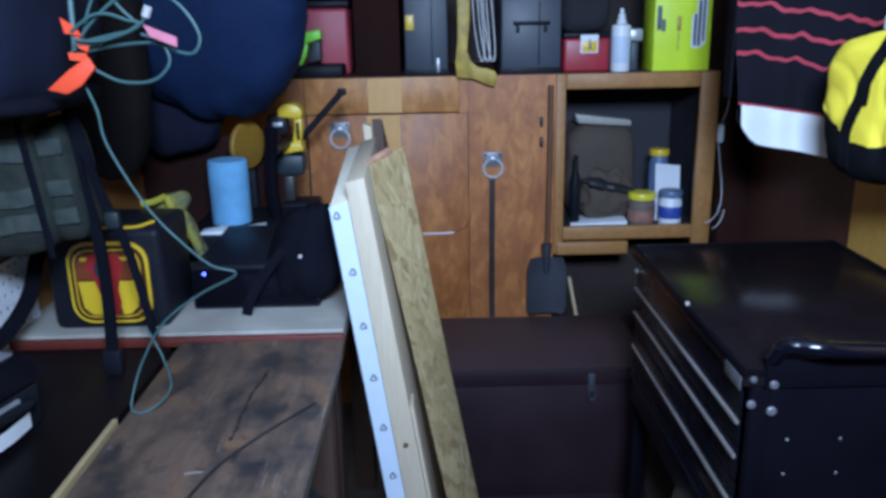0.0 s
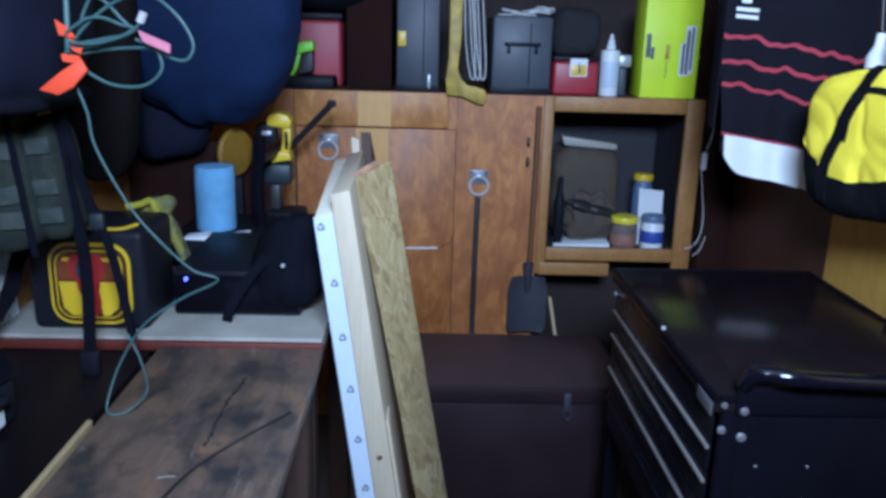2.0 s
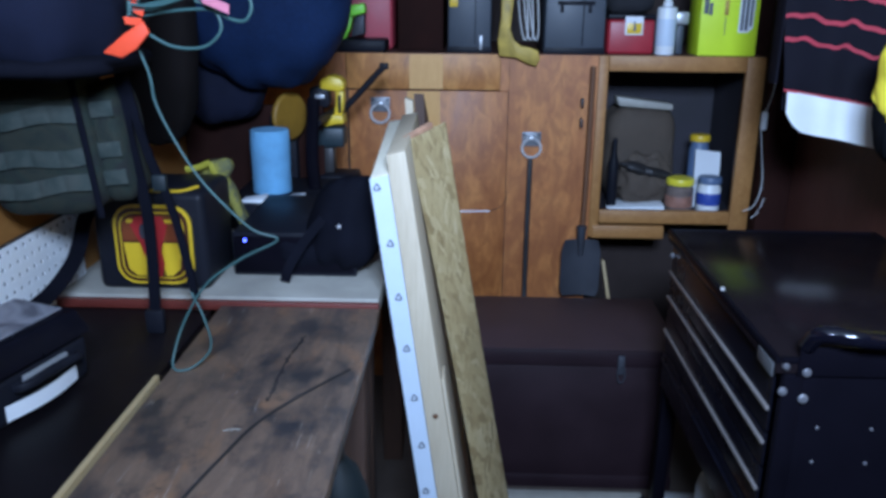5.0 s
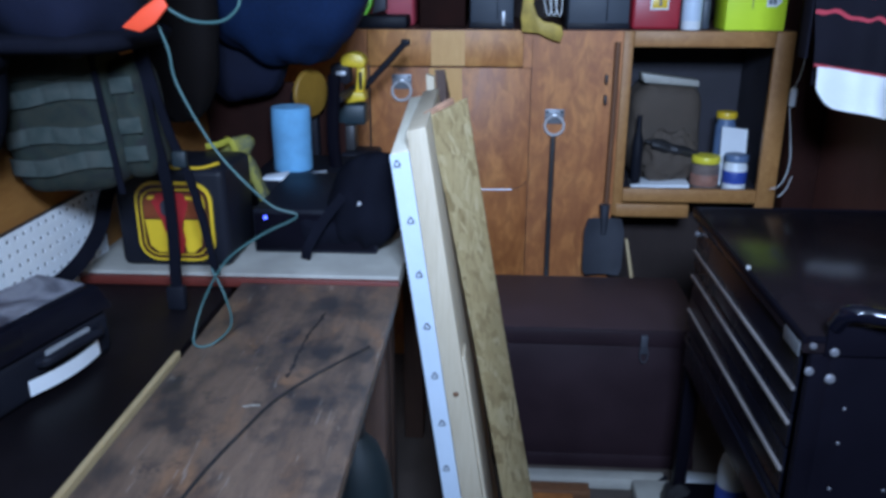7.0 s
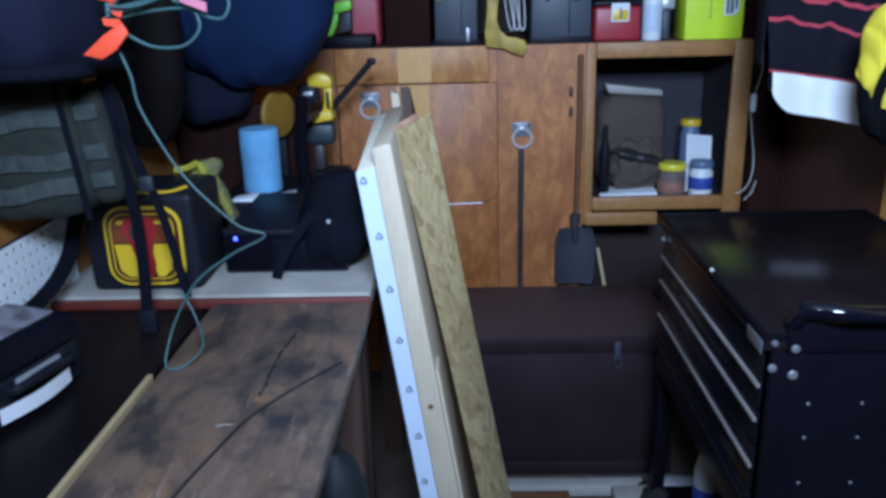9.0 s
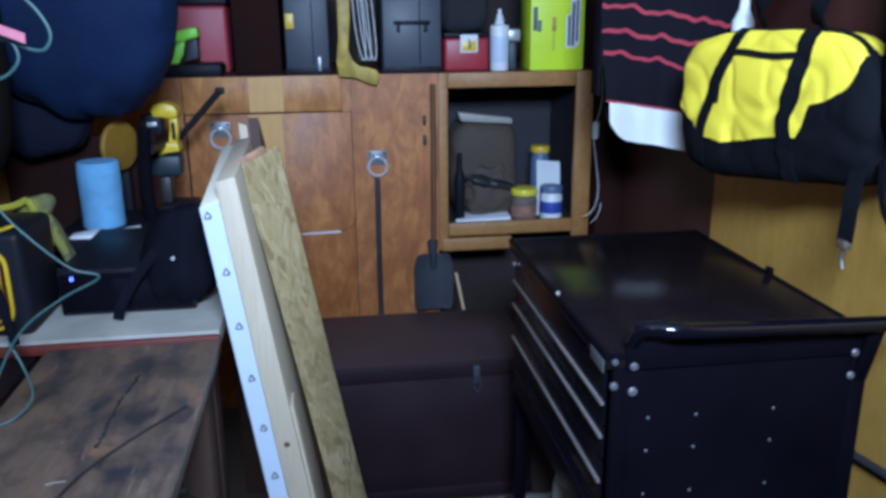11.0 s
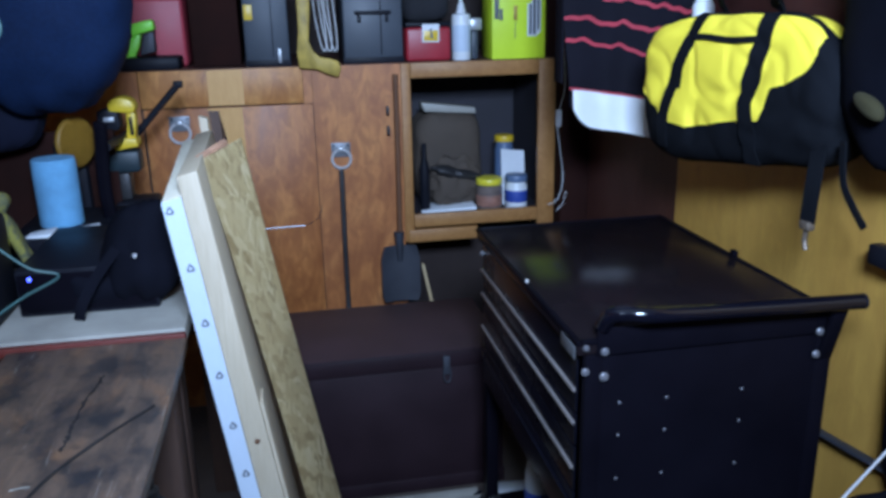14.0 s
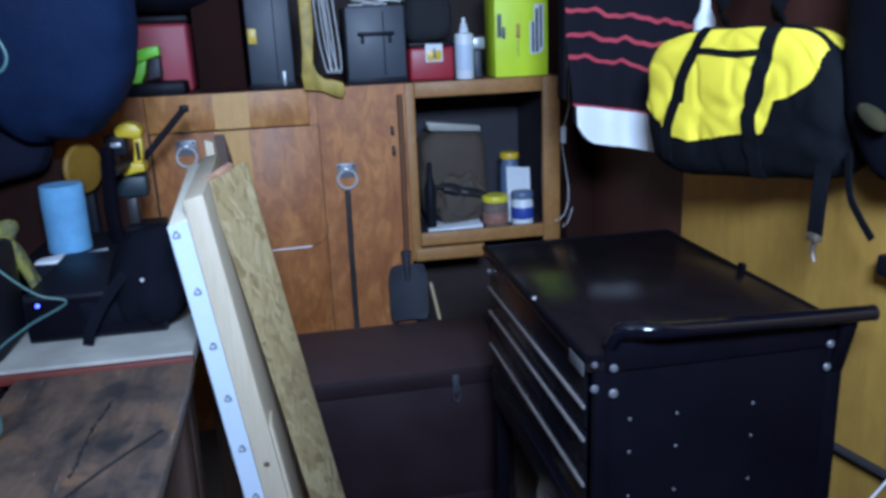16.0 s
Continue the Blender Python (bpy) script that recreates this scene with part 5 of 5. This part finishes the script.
part("foot", prism([(-0.594, 1.086), (-0.588, 1.096), (-0.560, 1.090), (-0.548, 1.098), (-0.522, 1.094), (-0.494, 1.092), (-0.489, 1.070), (-0.520, 1.066), (-0.545, 1.060), (-0.552, 1.070), (-0.590, 1.072)], DY - 0.034, DY + 0.034, "y", 0.003), TOOL_YELLOW, drill)
part("battery", box((-0.582, DY - 0.036, 0.998), (-0.490, DY + 0.036, 1.058), 0.010), plain("dark_teal_plastic", (0.012, 0.026, 0.034), 0.5), drill)
part("battery_base", box((-0.556, DY - 0.030, 0.92), (-0.522, DY + 0.030, 0.9975), 0.008), DARK_STEEL, drill)
part("charger", box((DX - 0.05, DY - 0.06, RB), (DX + 0.06, DY + 0.06, 0.9195), 0.01), BLACK_PLASTIC, drill)
hv = thing("work_glove", (-0.66, 2.05, RB), "crumpled dirty yellow and grey work glove", "glove")
BINDING = plain("yellow_binding", (0.36, 0.32, 0.03), 0.7, vary=0.3)
HV = blotched("dirty_yellow_cloth", [(0.05, 0.055, 0.035), (0.12, 0.12, 0.05), (0.26, 0.23, 0.03), (0.10, 0.11, 0.08)], 38)
part("cuff", soft((-0.690, 2.045, RB + 0.195), (0.036, 0.020, 0.036), 2.6, 0.25, 18, 28, 3.0, 0, lambda p: Vector((p.x + 0.35 * p.z, p.y, p.z))), HV, hv)
part("palm", soft((-0.640, 2.03, RB + 0.120), (0.013, 0.022, 0.075), 2.6, 0.25, 18, 28, 6.0, 0, lambda p: Vector((p.x - 0.35 * p.z, p.y, p.z))), HV, hv)
part("cuff_edge", sweep(spline([(-0.745, 2.012, RB + 0.208), (-0.715, 2.010, RB + 0.214), (-0.688, 2.006, RB + 0.226)]), 0.007, 0.003, 8, Vector((0, 1, 0.2))), BINDING, hv, "yellow binding")
part("side_edge", sweep(spline([(-0.688, 2.004, RB + 0.226), (-0.672, 2.004, RB + 0.181), (-0.657, 2.004, RB + 0.135), (-0.668, 2.004, RB + 0.100), (-0.680, 2.004, RB + 0.072)]), 0.007, 0.003, 8, Vector((0, 1, 0))), BINDING, hv, "yellow binding")
sack = thing("black_bag", (-0.40, 1.99, RB), "black soft backpack slumped on the bench", "backpack")
part("body", soft((-0.382, 1.965, RB + 0.105), (0.080, 0.085, 0.112), 2.3, 0.20, 8, 44, 2.0, 0.04, lambda p: Vector((p.x + 0.12 * p.z, p.y, p.z))), BLACK_CLOTH, sack)
part("flap", soft((-0.475, 1.945, RB + 0.045), (0.070, 0.05, 0.040), 2.4, 0.35, 12, 32, 5.0), BLACK_CLOTH, sack)
part("strap", sweep(spline([(-0.425, 1.895, RB + 0.135), (-0.465, 1.875, RB + 0.085), (-0.495, 1.868, RB + 0.035), (-0.505, 1.872, RB + 0.004)]), 0.010, 0.003, 4), BLACK_CLOTH, sack)
part("toggle", lathe([(0.004, 0), (0.004, 0.004)], (-0.388, 1.874, RB + 0.125), 8, Matrix.Rotation(radians(90), 4, "X")), CHROME, sack)

# ---- black case on the workbench ----
kit = thing("black_tool_case", (-0.80, 1.33, BZ), "scuffed black plastic tool case with white labels", "tool case")
KM = pose(-0.765, 1.36, BZ - 0.0115, 0, 0, -14)
part("body", box((-0.13, -0.20, 0.0), (-0.004, 0.125, 0.078), 0.014, KM, 3), BLACK_PLASTIC, kit)
lidk = part("lid", hexa([KM @ Vector(c) for c in ((-0.13, -0.205, 0.079), (0.004, -0.205, 0.079), (0.004, 0.130, 0.079), (-0.13, 0.130, 0.079), (-0.13, -0.195, 0.128), (-0.012, -0.195, 0.122), (-0.012, 0.118, 0.120), (-0.13, 0.118, 0.126))], 0.007), BLACK_PAINT, kit)
# Glare on the glossy, scuffed lid is painted as silver blotches.
part("glare_panel", hexa([KM @ Vector(c) for c in ((-0.12, -0.185, 0.1285), (-0.022, -0.185, 0.1235), (-0.030, 0.105, 0.1220), (-0.12, 0.105, 0.1270), (-0.12, -0.185, 0.1305), (-0.022, -0.185, 0.1255), (-0.030, 0.105, 0.1240), (-0.12, 0.105, 0.1290))]), blotched("scuffed_silver_glare", [(0.05, 0.05, 0.07), (0.13, 0.13, 0.16), (0.30, 0.30, 0.34), (0.12, 0.12, 0.15)], 11, 0.32), lidk, "scuffed lid panel with painted silvery glare")
part("handle", sweep([KM @ p for p in spline([(-0.003, -0.035, 0.055), (0.012, -0.025, 0.058), (0.014, 0.025, 0.060), (0.012, 0.075, 0.058), (-0.003, 0.085, 0.055)])], 0.008, n=10), BLACK_PLASTIC, kit)
part("catch", box((-0.0035, -0.02, 0.045), (0.003, 0.07, 0.068), 0.002, KM), STEEL, kit)
part("label", sheet(lambda u, v: KM @ Vector((0.0 + 0.010 * math.sin(u * math.pi), -0.06 + 0.145 * u, v)), 0, 1, 0.014, 0.038, 12, 2, 0.001), PAPER, kit, "white paper label")
part("side_label", box((-0.0035, -0.215, 0.035), (-0.002, -0.150, 0.072), 0.0004, KM), PAPER, kit, "white paper label")

# ---- hanging clothes and straps on the west side ----
rail = solid("clothes_rail", cyl((-0.959, 2.40, 1.90), (0.999, 2.40, 1.90), 0.012), STEEL, "steel clothes rail across the shed", "rail")
coat = thing("blue_coat", (-0.67, 2.37, 1.18), "dark blue padded coat hanging from the rail", "coat")
part("body", soft((-0.665, 2.37, 1.545), (0.252, 0.13, 0.345), 2.5, 0.08, 6, 84, 1.0, 0.006, lambda p: Vector((p.x, p.y - 0.28 * p.z, p.z))), NAVY, coat, smooth=60)
part("hanger", sweep(spline([(-0.67, 2.40, 1.85), (-0.67, 2.40, 1.90), (-0.665, 2.40, 1.914)]), 0.004, n=8), STEEL, coat)
over = thing("dark_overalls", (-0.76, 2.53, 1.12), "dark navy overalls hanging behind the coat", "overalls")
part("body", soft((-0.808, 2.535, 1.44), (0.140, 0.075, 0.355), 3.0, 0.06, 6, 56, 6.0, 0.006), NAVY_DARK, over, smooth=60)
part("hanger", sweep(spline([(-0.76, 2.42, 1.80), (-0.76, 2.40, 1.87), (-0.755, 2.40, 1.914)]), 0.004, n=8), STEEL, over)
apron = thing("dark_apron", (-0.86, 2.20, 1.09), "dark brown work apron hanging in the corner", "apron")
part("body", soft((-0.860, 2.22, 1.40), (0.092, 0.06, 0.31), 3.2, 0.08, 7, 40, 8.0, 0.008), plain("dark_brown_cloth", (0.009, 0.007, 0.007), 0.9, spec=0.1), apron, smooth=60)
part("loop", sweep(spline([(-0.86, 2.22, 1.69), (-0.90, 2.24, 1.74), (-0.962, 2.25, 1.76)]), 0.006, n=8), BLACK_CLOTH, apron)
coat2 = thing("black_coat", (-0.84, 1.62, 1.29), "black coat bundled on the side wall", "coat")
part("body", soft((-0.805, 1.62, 1.535), (0.15, 0.20, 0.235), 2.8, 0.08, 6, 48, 3.0, 0.015), NAVY_DARK, coat2, smooth=60)
part("hem_band", soft((-0.800, 1.62, 1.322), (0.128, 0.175, 0.022), 3.0, 0.10, 8, 40, 5.0), BLACK_CLOTH, coat2, smooth=60)
pack = thing("camo_pack", (-0.855, 1.65, 1.06), "camouflage pack with webbing rows on the wall", "backpack")
PACK = pose(-0.852, 1.668, 1.182, 0, -6, 0)


def slung(bm):
    bmesh.ops.transform(bm, matrix=PACK, verts=bm.verts[:])
    return bm


part("body", slung(soft((0, 0, 0), (0.100, 0.070, 0.122), 5.0, 0.05, 9, 52, 2.0)), CAMO, pack, smooth=60)
part("top_flap", slung(soft((0.004, -0.012, 0.100), (0.094, 0.066, 0.034), 3.5, 0.10, 10, 40, 6.0)), CAMO, pack, smooth=60)
part("side_pouch", slung(soft((0.112, 0.020, -0.010), (0.030, 0.060, 0.105), 4.0, 0.06, 9, 36, 4.0)), CAMO, pack, smooth=60)
for z in (0.050, -0.018, -0.066):
    def webbing(u, v, z=z):
        puff = 0.0035 * abs(math.sin(u * math.pi * 4)) ** 0.5
        return PACK @ Vector((-0.092 + 0.184 * u, -0.0725 - puff + 0.010 * abs(2 * u - 1) ** 6, z + v + 0.004 * math.sin(u * 7 + z * 60)))
    part("webbing", sheet(webbing, 0, 1, -0.014, 0.014, 40, 3, 0.002), CAMO_BAND, pack, "pale webbing strip", smooth=60)
    part("webbing", slung(box((0.1005, -0.046, z - 0.012), (0.140, -0.0425, z + 0.014), 0.001)), CAMO_BAND, pack, "pale webbing strip")
part("edge_strap", slung(box((0.092, -0.080, -0.125), (0.103, -0.0765, 0.11), 0.001)), BLACK_CLOTH, pack)
part("side_strap", sweep(spline([(-0.80, 1.80, 1.12), (-0.86, 1.835, 1.04), (-0.89, 1.828, 1.002), (-0.892, 1.777, 0.940), (-0.892, 1.681, 0.903), (-0.892, 1.563, 0.898), (-0.895, 1.431, 0.927), (-0.90, 1.338, 0.962), (-0.90, 1.27, 1.03)]), 0.014, 0.003, 4, Vector((0.7, -0.6, 0.4))), BLACK_CLOTH, pack)
part("wide_strap", sweep(spline([(-0.89, 1.50, 1.20), (-0.905, 1.43, 1.15), (-0.91, 1.408, 1.05), (-0.91, 1.403, 0.94)]), 0.020, 0.003, 4, Vector((1, 0, 0))), BLACK_CLOTH, pack)
gb = thing("dark_satchel", (-0.90, 1.45, 1.07), "black cloth satchel hanging beside the camouflage pack", "bag")
part("body", soft((-0.905, 1.42, 1.310), (0.05, 0.125, 0.165), 3.2, 0.12, 8, 40, 9.0, 0.03), BLACK_CLOTH, gb, smooth=60)
part("flap", soft((-0.888, 1.42, 1.34), (0.05, 0.12, 0.07), 3.2, 0.12, 9, 32, 4.0), BLACK_CLOTH, gb, smooth=60)
hang = thing("black_straps", (-0.70, 1.62, BZ), "black webbing straps hanging down to the bench", "straps")
part("strap", sweep(spline([(-0.72, 1.64, 1.42), (-0.715, 1.66, 1.315), (-0.712, 1.66, 1.20), (-0.695, 1.66, 1.08), (-0.693, 1.66, 0.98), (-0.699, 1.66, 0.86)]), 0.010, 0.003, 4), BLACK_CLOTH, hang)
part("strap", sweep(spline([(-0.715, 1.64, 1.42), (-0.708, 1.655, 1.306), (-0.681, 1.655, 1.174), (-0.651, 1.655, 1.085), (-0.633, 1.655, 1.00), (-0.618, 1.655, 0.90)]), 0.007, 0.003, 4), BLACK_CLOTH, hang)
part("buckle", box((-0.676, 1.645, 1.10), (-0.650, 1.66, 1.13), 0.005), TEAL, hang)
part("buckle", box((-0.716, 1.65, 0.8285), (-0.682, 1.67, 0.875), 0.005), BLACK_PLASTIC, hang)
cord = thing("cord_coil", (-0.60, 1.50, BZ), "coiled green cord with an orange tag hanging down", "cord")
lead = [(-0.632, 1.52, 1.39), (-0.625, 1.52, 1.362), (-0.609, 1.52, 1.313), (-0.604, 1.52, 1.271), (-0.583, 1.52, 1.22), (-0.549, 1.52, 1.159), (-0.509, 1.52, 1.111), (-0.468, 1.525, 1.07), (-0.431, 1.53, 1.053), (-0.488, 1.525, 1.023), (-0.549, 1.52, 0.979), (-0.589, 1.515, 0.916), (-0.603, 1.49, 0.866), (-0.598, 1.475, 0.8455), (-0.572, 1.485, 0.8455), (-0.550, 1.515, 0.867), (-0.558, 1.52, 0.916), (-0.580, 1.53, 0.96)]
part("lead", sweep(spline(lead), 0.0020, n=8), CORD_GREEN, cord)
for loop in ([(-0.625, 1.50, 1.398), (-0.594, 1.50, 1.436), (-0.551, 1.50, 1.47), (-0.503, 1.495, 1.483), (-0.462, 1.49, 1.457), (-0.44, 1.49, 1.419), (-0.449, 1.49, 1.395), (-0.473, 1.495, 1.396), (-0.50, 1.50, 1.41), (-0.524, 1.50, 1.421)],
             [(-0.628, 1.50, 1.39), (-0.599, 1.50, 1.375), (-0.561, 1.50, 1.356), (-0.516, 1.50, 1.356), (-0.49, 1.50, 1.378), (-0.493, 1.50, 1.402), (-0.512, 1.50, 1.409), (-0.57, 1.505, 1.405), (-0.62, 1.505, 1.395)],
             [(-0.618, 1.49, 1.426), (-0.589, 1.49, 1.446), (-0.565, 1.49, 1.449), (-0.538, 1.49, 1.44), (-0.523, 1.49, 1.436), (-0.544, 1.49, 1.422), (-0.576, 1.49, 1.41), (-0.616, 1.49, 1.407)],
             [(-0.611, 1.48, 1.415), (-0.58, 1.48, 1.413), (-0.548, 1.48, 1.42), (-0.52, 1.48, 1.432), (-0.507, 1.48, 1.448)],
             [(-0.600, 1.505, 1.48), (-0.57, 1.505, 1.475), (-0.545, 1.505, 1.45), (-0.53, 1.505, 1.43), (-0.57, 1.505, 1.42), (-0.62, 1.505, 1.41)],
             [(-0.615, 1.51, 1.40), (-0.60, 1.51, 1.45), (-0.58, 1.51, 1.49), (-0.56, 1.51, 1.53), (-0.60, 1.52, 1.60)]):
    part("coil", sweep(spline(loop), 0.0024, n=8), CORD_GREEN, cord)
part("orange_tag", prism([(-0.662, 1.347), (-0.634, 1.340), (-0.612, 1.352), (-0.590, 1.376), (-0.598, 1.392), (-0.628, 1.374)], 1.486, 1.493, "y", 0.002), ORANGE, cord, "orange plastic tag")
part("orange_flag", prism([(-0.632, 1.445), (-0.612, 1.432), (-0.606, 1.420), (-0.628, 1.424)], 1.492, 1.496), ORANGE, cord)
part("orange_flag", prism([(-0.612, 1.420), (-0.594, 1.410), (-0.598, 1.398), (-0.610, 1.404)], 1.488, 1.492), ORANGE, cord)
part("orange_flag", prism([(-0.626, 1.398), (-0.600, 1.396), (-0.600, 1.384), (-0.624, 1.388)], 1.488, 1.492), ORANGE, cord)
part("pink_label", prism([(-0.512, 1.434), (-0.505, 1.418), (-0.469, 1.403), (-0.468, 1.416)], 1.476, 1.479), PINK, cord, "pink paper label")
part("plug_end", cyl((-0.509, 1.48, 1.444), (-0.503, 1.48, 1.458), 0.006, 12), CHROME, cord)
part("hanger", sweep(spline([(-0.620, 1.50, 1.40), (-0.625, 1.52, 1.52), (-0.66, 1.58, 1.72)]), 0.0045, n=8), CORD_GREEN, cord)

# ---- floor clutter ----
solid("white_plank", box((-0.05, 2.315, 0.0), (0.40, 2.36, 0.035), 0.003), CREAM, "white painted plank lying before the trunk", "plank")
solid("brown_plank", box((-0.02, 2.10, 0.0), (0.13, 2.262, 0.02), 0.003), PLY, "orange plywood board lying on the floor", "board")
solid("dull_plank", box((-0.04, 2.265, 0.0), (0.18, 2.312, 0.024), 0.003), SHAFT, "dull brown batten lying before the white plank", "batten")
solid("floor_cable", sweep(spline([(0.20, 2.12, 0.03), (0.28, 2.20, 0.035), (0.36, 2.28, 0.042), (0.40, 2.32, 0.045)]), 0.006, n=8), BLACK_PLASTIC, "black cable across the floor boards", "cable")
solid("pale_block", box((0.30, 2.20, 0.0), (0.42, 2.30, 0.05), 0.006), CREAM, "pale wooden block on the floor", "block")
solid("metal_can", cyl((0.44, 2.28, 0.045), (0.55, 2.27, 0.045), 0.042, 24, 0.004), STEEL, "shiny tin can lying on its side", "can")
solid("engine_part", soft((0.41, 2.17, 0.055), (0.06, 0.06, 0.055), 2.4, 0.35, 14, 32, 3.0), DARK_STEEL, "dark greasy engine part on the floor", "engine part")
bot = thing("spray_bottle", (0.49, 2.07, 0.105), "white plastic bottle with a blue label on the cart's lower tray", "bottle")
part("body", lathe([(0.034, 0.0), (0.037, 0.005), (0.037, 0.15), (0.030, 0.182), (0.014, 0.213), (0.013, 0.240)], (0.497, 2.06, 0.1055), 24), plain("milky_plastic", (0.50, 0.54, 0.60), 0.4), bot)
part("label", lathe([(0.0373, 0.035), (0.0378, 0.036), (0.0378, 0.105), (0.0373, 0.106)], (0.497, 2.06, 0.1055), 24), BLUE_LABEL, bot, "blue label band")

# ---- black case beside the cart ----
low = thing("black_crate", (0.85, 1.22, 0.0), "low black crate holding bright metal tools", "crate")
part("body", box((0.43, 1.03, 0.0), (0.985, 1.35, 0.58), 0.01), BLACK_MATT, low)
part("rim", box((0.425, 1.025, 0.5805), (0.99, 1.355, 0.592), 0.004), BLACK_MATT, low)
for k, (x, y, r, h) in enumerate(((0.530, 1.325, 0.013, 0.034), (0.700, 1.325, 0.009, 0.016), (0.762, 1.322, 0.012, 0.018), (0.858, 1.328, 0.011, 0.017))):
    solid("socket", lathe([(r * 0.9, 0), (r, 0.002), (r, h), (r * 0.8, h + 0.002), (r * 0.6, h + 0.002), (r * 0.6, h * 0.5)], (x, y, 0.5925), 14), CHROME if k % 2 else STEEL, "bright chrome socket lying on the crate", "socket", "sockets on the crate")
rat = thing("ratchet", (0.46, 1.30, 0.5925), "chrome ratchet wrench lying on the crate", "ratchet")
part("head", lathe([(0.020, 0), (0.024, 0.004), (0.024, 0.020), (0.016, 0.026), (0.010, 0.036)], (0.487, 1.305, 0.5926), 20), STEEL, rat)
part("handle", sweep(spline([(0.480, 1.29, 0.606), (0.455, 1.31, 0.622), (0.437, 1.32, 0.640)]), 0.010, 0.006, 10), STEEL, rat)
solid("black_pouch", soft((0.845, 1.255, 0.626), (0.125, 0.050, 0.034), 2.8, 0.12, 10, 40, 3.0), BLACK_CLOTH, "black cloth pouch lying on the crate", "pouch")
solid("metal_rod", sweep([Vector((0.757, 1.290, 0.650)), Vector((0.97, 1.315, 0.846))], 0.0026, n=10), CHROME, "bright metal rod leaning against the wall", "rod")
solid("grey_bar", sweep([Vector((0.985, 1.70, 0.535)), Vector((0.985, 1.42, 0.574))], 0.012, 0.007, 8), BLADE, "grey metal bar fixed along the wall", "bar")
